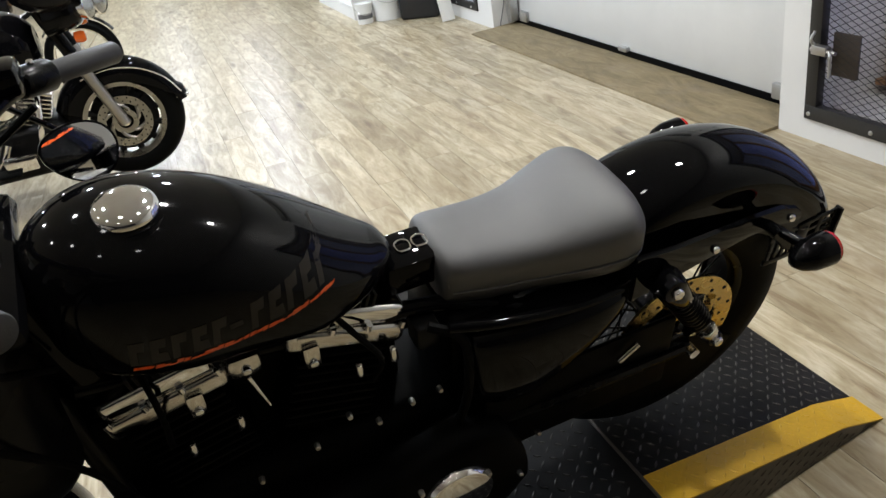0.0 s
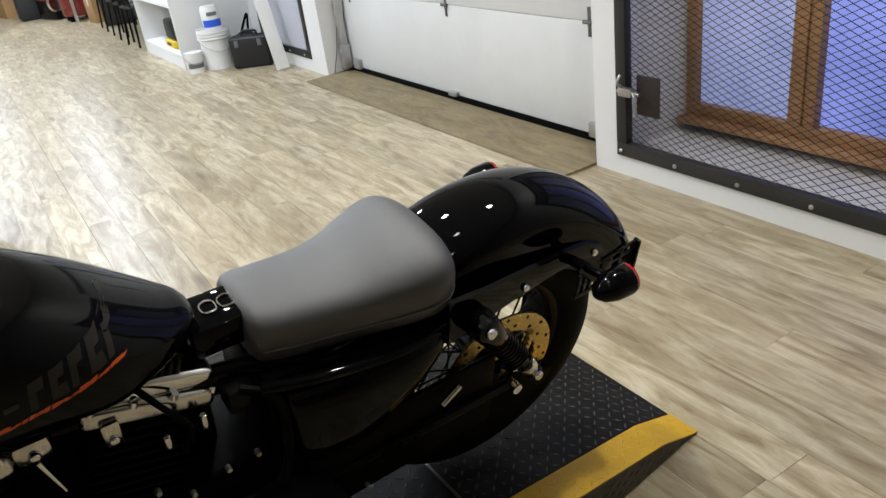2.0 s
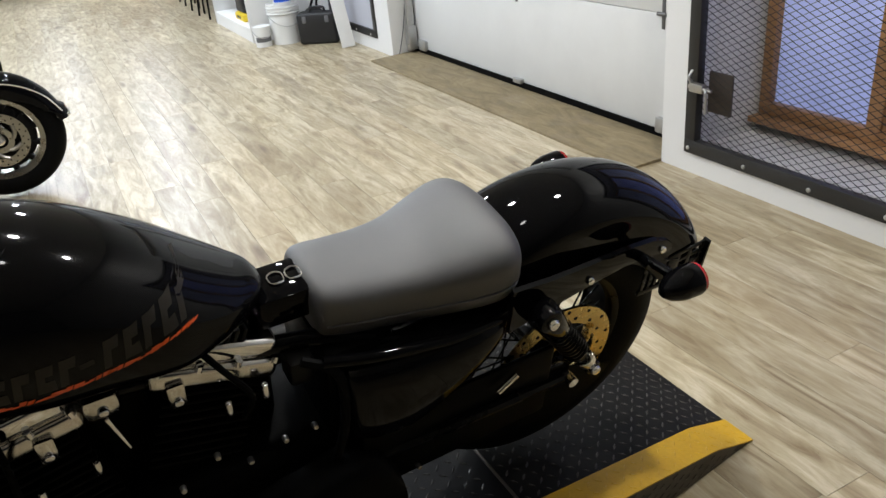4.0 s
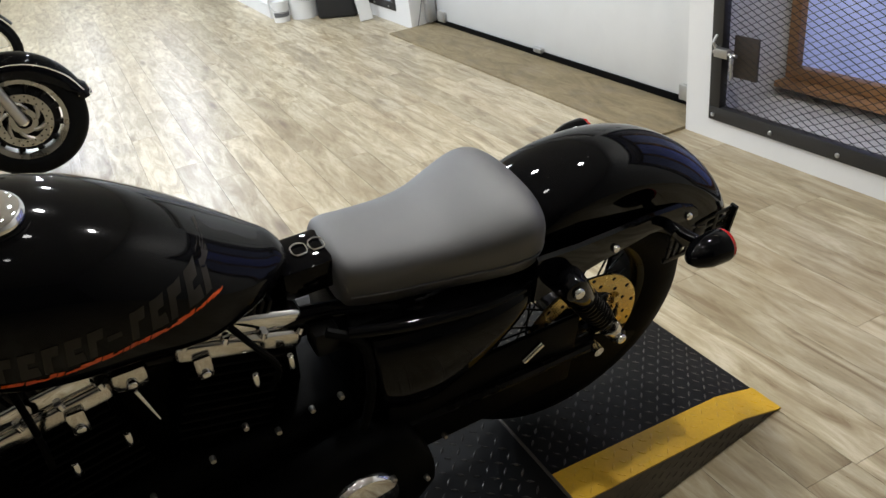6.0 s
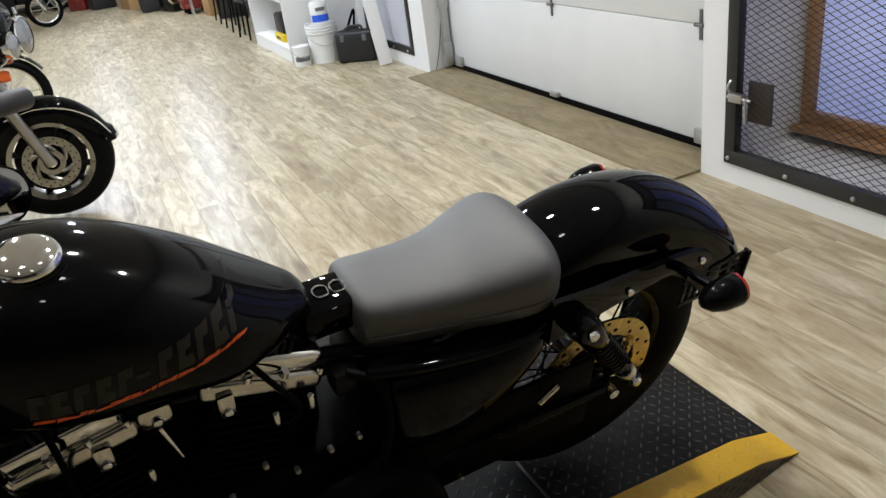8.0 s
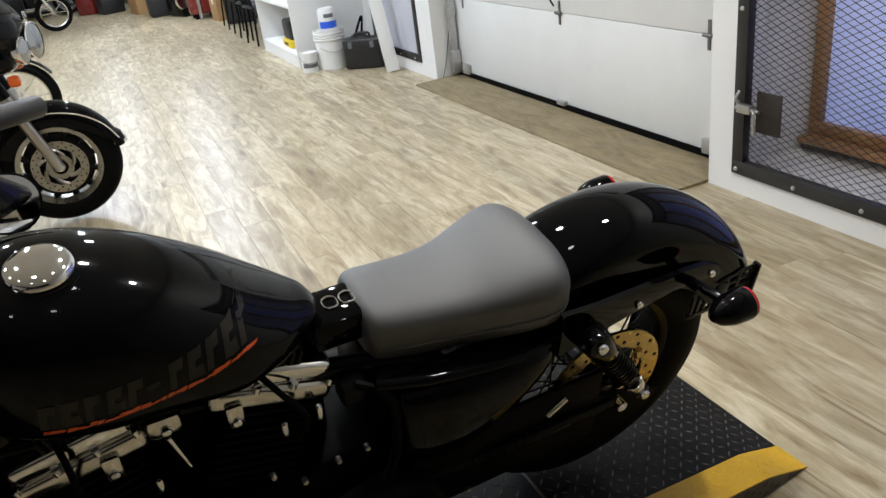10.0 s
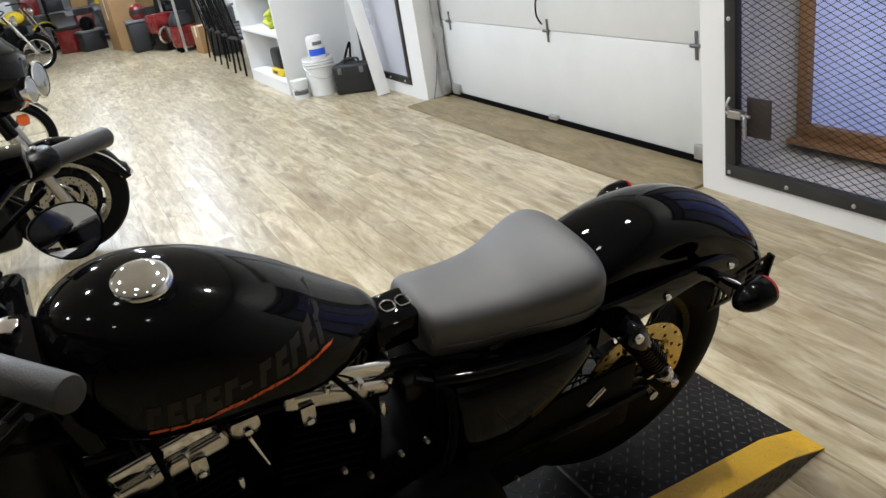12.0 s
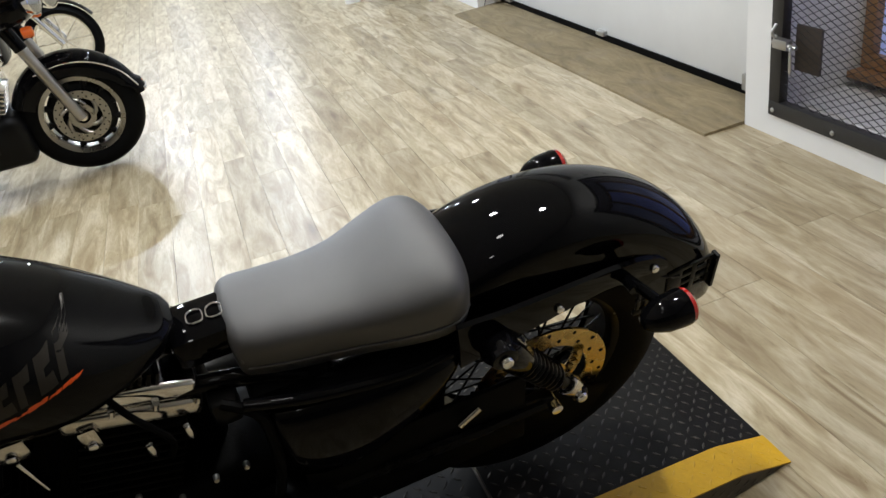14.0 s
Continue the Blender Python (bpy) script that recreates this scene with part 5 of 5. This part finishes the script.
box1 = thing("tool_case", "yellow and black plastic tool case on the bottom shelf", "tool case")
part("body", box(1.90, 8.0, 0.136, 2.25, 8.35, 0.215, 0.02), YPLASTIC, box1)
part("lid", box(1.92, 8.02, 0.216, 2.25, 8.33, 0.42, 0.03), CASE, box1)
part("grip_slot", box(1.895, 8.10, 0.165, 1.899, 8.25, 0.19, 0.001), CASE, box1)
cl = bmesh.new()
random.seed(11)
for k in range(26):
    p = Vector((1.95 + 0.3 * random.random(), 7.75 + 0.6 * random.random(), 0.64 + 0.03 * k / 4))
    pts = [p + Vector((random.uniform(-0.07, 0.07), random.uniform(-0.12, 0.12), random.uniform(-0.04, 0.05))) for _ in range(5)]
    tube(pts, 0.028, 7, cl)
tagged(part("high_visibility_vests", cl, HIVIS, None), "heap of yellow-green work vests on a shelf", "vests")


def bucket(x, y, r, h, label, label_band=None, rim=True):
    b = thing("bucket", label, "bucket", pose(x, y, 0))
    prof = [(0.0, 0.004), (r * 0.86, 0.004), (r * 0.88, 0.0), (r * 0.97, h * 0.74)]
    if rim:
        for k in range(3):
            z = h * (0.76 + 0.075 * k)
            prof += [(r * 1.06, z), (r * 1.06, z + h * 0.025), (r * 0.99, z + h * 0.03), (r * 0.99, z + h * 0.06)]
    prof += [(r * 1.02, h), (r * 0.95, h), (r * 0.93, h * 0.96), (0.0, h * 0.96)]
    part("pail", lathe(prof, (0, 0, 0), "z", 40), PLASTIC, b)
    part("bail", tube([(r * 1.05 * math.cos(a), -r * 1.07 * abs(math.sin(a)) - 0.005, h * 0.78 - h * 0.32 * math.sin(a)) for a in [math.pi * k / 8 for k in range(9)]], 0.0035, 6), ZINC, b)
    if label_band:
        part("label", lathe([(r * 0.925, h * label_band[0]), (r * 0.955, h * label_band[1])], (0, 0, 0), "z", 40, arc=(200, 330)), GREYM, b)
    return b


bucket(2.13, 7.31, 0.148, 0.37, "white plastic five-gallon bucket with a can on its lid")
bucket(1.90, 7.33, 0.085, 0.19, "small white paint pail beside the large bucket", rim=False, label_band=(0.25, 0.8))
can = thing("jug", "white jug with a blue label standing on the bucket", "jug", pose(2.14, 7.31, 0.3555))
part("jug", lathe([(0.0, 0.0), (0.078, 0.0), (0.085, 0.01), (0.085, 0.19), (0.07, 0.215), (0.0, 0.22)], (0, 0, 0), "z", 36), PLASTIC, can)
part("blue_label", lathe([(0.0862, 0.03), (0.0862, 0.095)], (0, 0, 0), "z", 36, arc=(195, 345)), BLUE, can, "blue paper label")
part("grey_print", lathe([(0.0862, 0.13), (0.0862, 0.165)], (0, 0, 0), "z", 36, arc=(235, 300)), GREYM, can)

cs = thing("tool_case", "black blow-moulded tool case leaning by the wall", "tool case", pose(2.36, 6.98, 0.0, 0, 0, -38))
part("shell", box(-0.19, -0.075, 0.0, 0.19, -0.002, 0.29, 0.03, seg=3), CASE, cs)
part("shell", box(-0.19, 0.002, 0.0, 0.19, 0.075, 0.29, 0.03, seg=3), CASE, cs)
part("handle", tube([(-0.07, 0, 0.28), (-0.06, 0, 0.325), (0.06, 0, 0.325), (0.07, 0, 0.28)], 0.012, 8), CASE, cs)
for x in (-0.11, 0.11):
    part("clasp", box(x - 0.02, -0.084, 0.20, x + 0.02, -0.0755, 0.26, 0.004), GREYM, cs)
bag = thing("tool_bag", "dark soft bag slumped behind the black case", "bag", pose(2.40, 7.22, 0, 0, 0, 20))
part("sack", loft([(-0.16, 0.05, 0.0, 0.12), (-0.12, 0.11, 0.0, 0.24), (0.02, 0.12, 0.0, 0.30), (0.13, 0.09, 0.0, 0.22), (0.17, 0.04, 0.0, 0.12)], lambda hw, lo, hi: superellipse(hw, lo, hi, 0.3, 2.2, 5, 28), 24), CASE, bag)
part("strap", tube([(-0.08, -0.02, 0.24), (-0.02, -0.05, 0.38), (0.05, -0.03, 0.44), (0.06, 0.02, 0.27)], 0.012, 8), RUBBER, bag)

pl = thing("trim_board", "white painted board leaning against the wall", "board", pose(2.47, 6.55, 0.004, 0, 0, -20))
bd = box(-0.06, -0.016, 0.0, 0.06, 0.016, 2.2, 0.003)
bd.transform(pose(0, 0, 0, -10, -7, 0))
part("board", bd, WALL, pl)


def chair(m):
    c = thing("stacking_chair", "dark metal chair with slatted back in a row", "chair", m, "dark chairs by the wall")
    part("seat", box(-0.21, -0.21, 0.43, 0.21, 0.21, 0.46, 0.015), CASE, c)
    for x in (-0.19, 0.19):
        for y in (-0.19, 0.19):
            part("leg", rod((x, y, 0.43), (x * 1.15, y * 1.15, 0.0), 0.013, seg=8), SATIN, c)
        part("back_post", rod((x, 0.19, 0.44), (x, 0.27, 0.95), 0.013, seg=8), SATIN, c)
    for k in range(5):
        x = -0.14 + 0.07 * k
        part("back_slat", rod((x, 0.195, 0.47), (x, 0.265, 0.93), 0.009, seg=6), SATIN, c)
    part("top_rail", tube([(-0.19, 0.27, 0.94), (0, 0.28, 0.97), (0.19, 0.27, 0.94)], 0.015, 8), SATIN, c)
    return c


c0 = chair(pose(2.05, 9.75, 0, 0, 0, 95))
for k in range(1, 5):
    copy_thing(c0, pose(2.05 + 0.03 * k, 9.75 + 0.55 * k, 0, 0, 0, 95 + 4 * k))


def carton(x, y, z, w, d, h, yaw, label, open_top=False):
    t = thing("cardboard_box", label, "box", pose(x, y, z, 0, 0, yaw))
    part("carton", box(-w / 2, -d / 2, 0, w / 2, d / 2, h, 0.004), CARD, t)
    part("packing_tape", box(-w / 2 - 0.001, -0.025, h * 0.6, w / 2 + 0.001, 0.025, h + 0.001), PLASTIC, t)
    return t


carton(1.15, 16.3, 0, 0.50, 0.55, 0.95, 12, "tall brown cardboard box on the floor")
carton(1.62, 16.9, 0.65, 0.42, 0.45, 0.9, 0, "upright brown cardboard box on a dark cabinet")
carton(2.05, 12.9, 0, 0.30, 0.35, 0.42, 8, "small brown cardboard box beside the chairs")
cab = thing("cabinet", "dark low cabinet under a cardboard box", "cabinet", pose(1.62, 16.95, 0))
part("body", box(-0.3, -0.3, 0.05, 0.3, 0.3, 0.65, 0.01), CASE, cab)
part("plinth", box(-0.28, -0.28, 0.0, 0.28, 0.28, 0.05), SATIN, cab)
part("red_tray", box(-0.22, -0.36, 0.0, 0.1, -0.3005, 0.12, 0.01), REDP, cab)
tb = thing("work_table", "white-topped work table with clutter", "table", pose(2.15, 14.2, 0))
part("tabletop", box(-0.45, -0.9, 0.86, 0.42, 0.9, 0.90, 0.005), PLASTIC, tb)
for x in (-0.4, 0.36):
    for y in (-0.84, 0.84):
        part("leg", box(x - 0.02, y - 0.02, 0, x + 0.02, y + 0.02, 0.859), ZINC, tb)
mow = thing("shop_vacuum", "red and black machine on the floor", "machine", pose(1.85, 13.7, 0))
part("drum", lathe([(0.0, 0.08), (0.22, 0.08), (0.24, 0.12), (0.22, 0.42), (0.0, 0.44)], (0, 0, 0), "z", 28), REDP, mow)
part("motor_head", lathe([(0.21, 0.44), (0.20, 0.55), (0.12, 0.64), (0.0, 0.66)], (0, 0, 0), "z", 28), CASE, mow)
for a in range(4):
    part("castor", rod((0.2 * math.cos(a * 1.57 + 0.8), 0.2 * math.sin(a * 1.57 + 0.8), 0.0), (0.2 * math.cos(a * 1.57 + 0.8), 0.2 * math.sin(a * 1.57 + 0.8), 0.08), 0.035, seg=10), RUBBER, mow)
bin1 = thing("engine_block", "dark engine parts piled on the floor", "engine parts", pose(1.75, 14.6, 0, 0, 0, 20))
part("block", box(-0.3, -0.3, 0, 0.3, 0.3, 0.42, 0.06), SATIN, bin1)
part("cover", lathe([(0.0, -0.05), (0.13, -0.04), (0.15, 0.0)], (-0.25, -0.31, 0.27), "y", 24), ALLOY, bin1)
part("red_cover", box(-0.34, -0.2, 0.3, 0.1, 0.2, 0.62, 0.05), REDP, bin1)
clo = bmesh.new()
for k in range(8):
    p = Vector((1.95 + 0.1 * random.random(), 13.5 + 0.3 * random.random(), 0.94 + 0.02 * k))
    tube([p + Vector((random.uniform(-0.1, 0.1), random.uniform(-0.15, 0.15), random.uniform(-0.02, 0.06))) for _ in range(4)], 0.03, 7, clo)
tagged(part("green_rag", clo, GREEN, None), "crumpled green cloth on the work table", "cloth")
wb = thing("white_bag", "white plastic bag on top of a cardboard box", "bag", pose(1.17, 16.3, 0.9515))
part("sack", loft([(-0.22, 0.06, 0.0, 0.12), (-0.15, 0.17, 0.0, 0.30), (0.02, 0.2, 0.0, 0.42), (0.15, 0.15, 0.0, 0.30), (0.22, 0.05, 0.0, 0.15)], lambda hw, lo, hi: superellipse(hw, lo, hi, 0.3, 2.1, 3, 24), 20), PLASTIC, wb)
rack = thing("storage_rack", "dark metal storage rack against the back wall", "rack", pose(0.6, 19.5, 0))
for x in (-2.2, -0.7, 0.8, 2.0):
    part("upright", box(x - 0.03, -0.3, 0, x + 0.03, 0.3, 2.0), SATIN, rack)
for z in (0.1, 0.75, 1.4, 1.95):
    part("rack_shelf", box(-2.2, -0.3, z, 2.0, 0.3, z + 0.03), GREYM, rack)
for k in range(16):
    x, z = -2.0 + (k % 8) * 0.5, (0.131, 0.781)[k // 8]
    mm = (CARD, CASE, REDP, PLASTIC, GREYM, YPLASTIC)[(k * 5) % 6]
    bx = thing("storage_box", "small storage box on the metal rack", "box", pose(0.6 + x, 19.45, z, 0, 0, random.uniform(-8, 8)), "boxes on the rack")
    part("carton", box(-0.17, -0.18, 0, 0.17, 0.18, random.uniform(0.25, 0.5), 0.01), mm, bx)

# crowded corner past the chairs
for k, (x, y, w, h, mm, lb) in enumerate(((1.35, 15.2, 0.5, 0.55, CASE, "black plastic storage tote on the floor"), (0.55, 17.4, 0.45, 0.4, CASE, "black plastic storage tote on the floor"),
                                          (1.95, 15.6, 0.45, 0.5, GREYM, "grey plastic storage tote on the floor"), (2.15, 16.4, 0.5, 1.1, CASE, "tall black storage tote by the wall"),
                                          (0.2, 17.9, 0.4, 0.5, REDP, "red storage tote near the back wall"), (2.2, 12.2, 0.4, 0.7, CASE, "black storage tote behind the chairs"))):
    t = thing("storage_tote", lb, "storage tote", pose(x, y, 0, 0, 0, 13 * k), "totes on the floor")
    part("tub", box(-w / 2, -w / 2, 0, w / 2, w / 2, h - 0.04, 0.03), mm, t)
    part("lid", box(-w / 2 - 0.015, -w / 2 - 0.015, h - 0.039, w / 2 + 0.015, w / 2 + 0.015, h, 0.012), CASE if mm is not CASE else GREYM, t)
for k in range(5):
    x, y, z = (1.35, 1.95, 2.15, 0.55, 2.0)[k], (15.2, 15.6, 16.4, 17.4, 14.0)[k], (0.552, 0.502, 1.102, 0.402, 0.902)[k]
    hm = thing("helmet", "glossy motorcycle helmet resting on a storage tote", "helmet", pose(x, y, z, 0, 0, 40 * k), "helmets")
    part("shell", lathe([(0.10, 0.0), (0.135, 0.06), (0.14, 0.13), (0.12, 0.20), (0.07, 0.25), (0.0, 0.265)], (0, 0, 0), "z", 28), (REDP, GLOSS, PLASTIC, GLOSS, REDP)[k], hm)
    part("visor", lathe([(0.1425, 0.09), (0.1445, 0.13), (0.139, 0.165)], (0, 0, 0), "z", 16, arc=(200, 340)), CASE, hm)

# ceiling fittings for the spots
for lx, ly, lw in LAMPS:
    f = thing("ceiling_light", "round recessed ceiling spotlight, lit", "ceiling light", pose(lx, ly, CEILING), "ceiling spotlights")
    part("trim_ring", lathe([(0.076, 0.0), (0.10, -0.004), (0.10, -0.012), (0.088, -0.014), (0.076, -0.006)], (0, 0, 0), "z", 28), PLASTIC, f)
    part("diffuser", lathe([(0.0, -0.003), (0.075, -0.003), (0.075, 0.0)], (0, 0, 0), "z", 28), GLOW, f)


# ---------- floor planks ----------
PW, PL = 0.152, 1.22


def plank_mesh(bm, x, y, w, l):
    g, e = 0.0002, 0.0007
    v = [bm.verts.new(p) for p in ((x + g, y + g, -0.0036), (x + w - g, y + g, -0.0036), (x + w - g, y + l - g, -0.0036), (x + g, y + l - g, -0.0036),
                                   (x + e, y + e, 0.0), (x + w - e, y + e, 0.0), (x + w - e, y + l - e, 0.0), (x + e, y + l - e, 0.0))]
    for f in ((0, 1, 5, 4), (1, 2, 6, 5), (2, 3, 7, 6), (3, 0, 4, 7), (4, 5, 6, 7)):
        bm.faces.new([v[k] for k in f])


one = bmesh.new()
plank_mesh(one, 0, 0, PW, PL)
PLANK = mesh_of("plank", one, OAK, False)
floor = bpy.data.objects["floor"]
far = bmesh.new()
random.seed(21)
count = 0
cols = int((WX - XW) / PW) + 1
for i in range(cols):
    x = WX + 0.02 - (i + 1) * PW
    y = YS - random.random() * PL
    while y < YB:
        if x > -1.5 and -0.8 < y < 11.2 and count < 300:
            ob = new("plank", PLANK)
            ob.parent = floor
            ob.location = (x, y, 0)
            count += 1
        else:
            plank_mesh(far, x, y, PW, PL)
        y += PL
rest = part("far_planks", far, OAK, floor, smooth=False)
tagged(rest, kind="stuff")
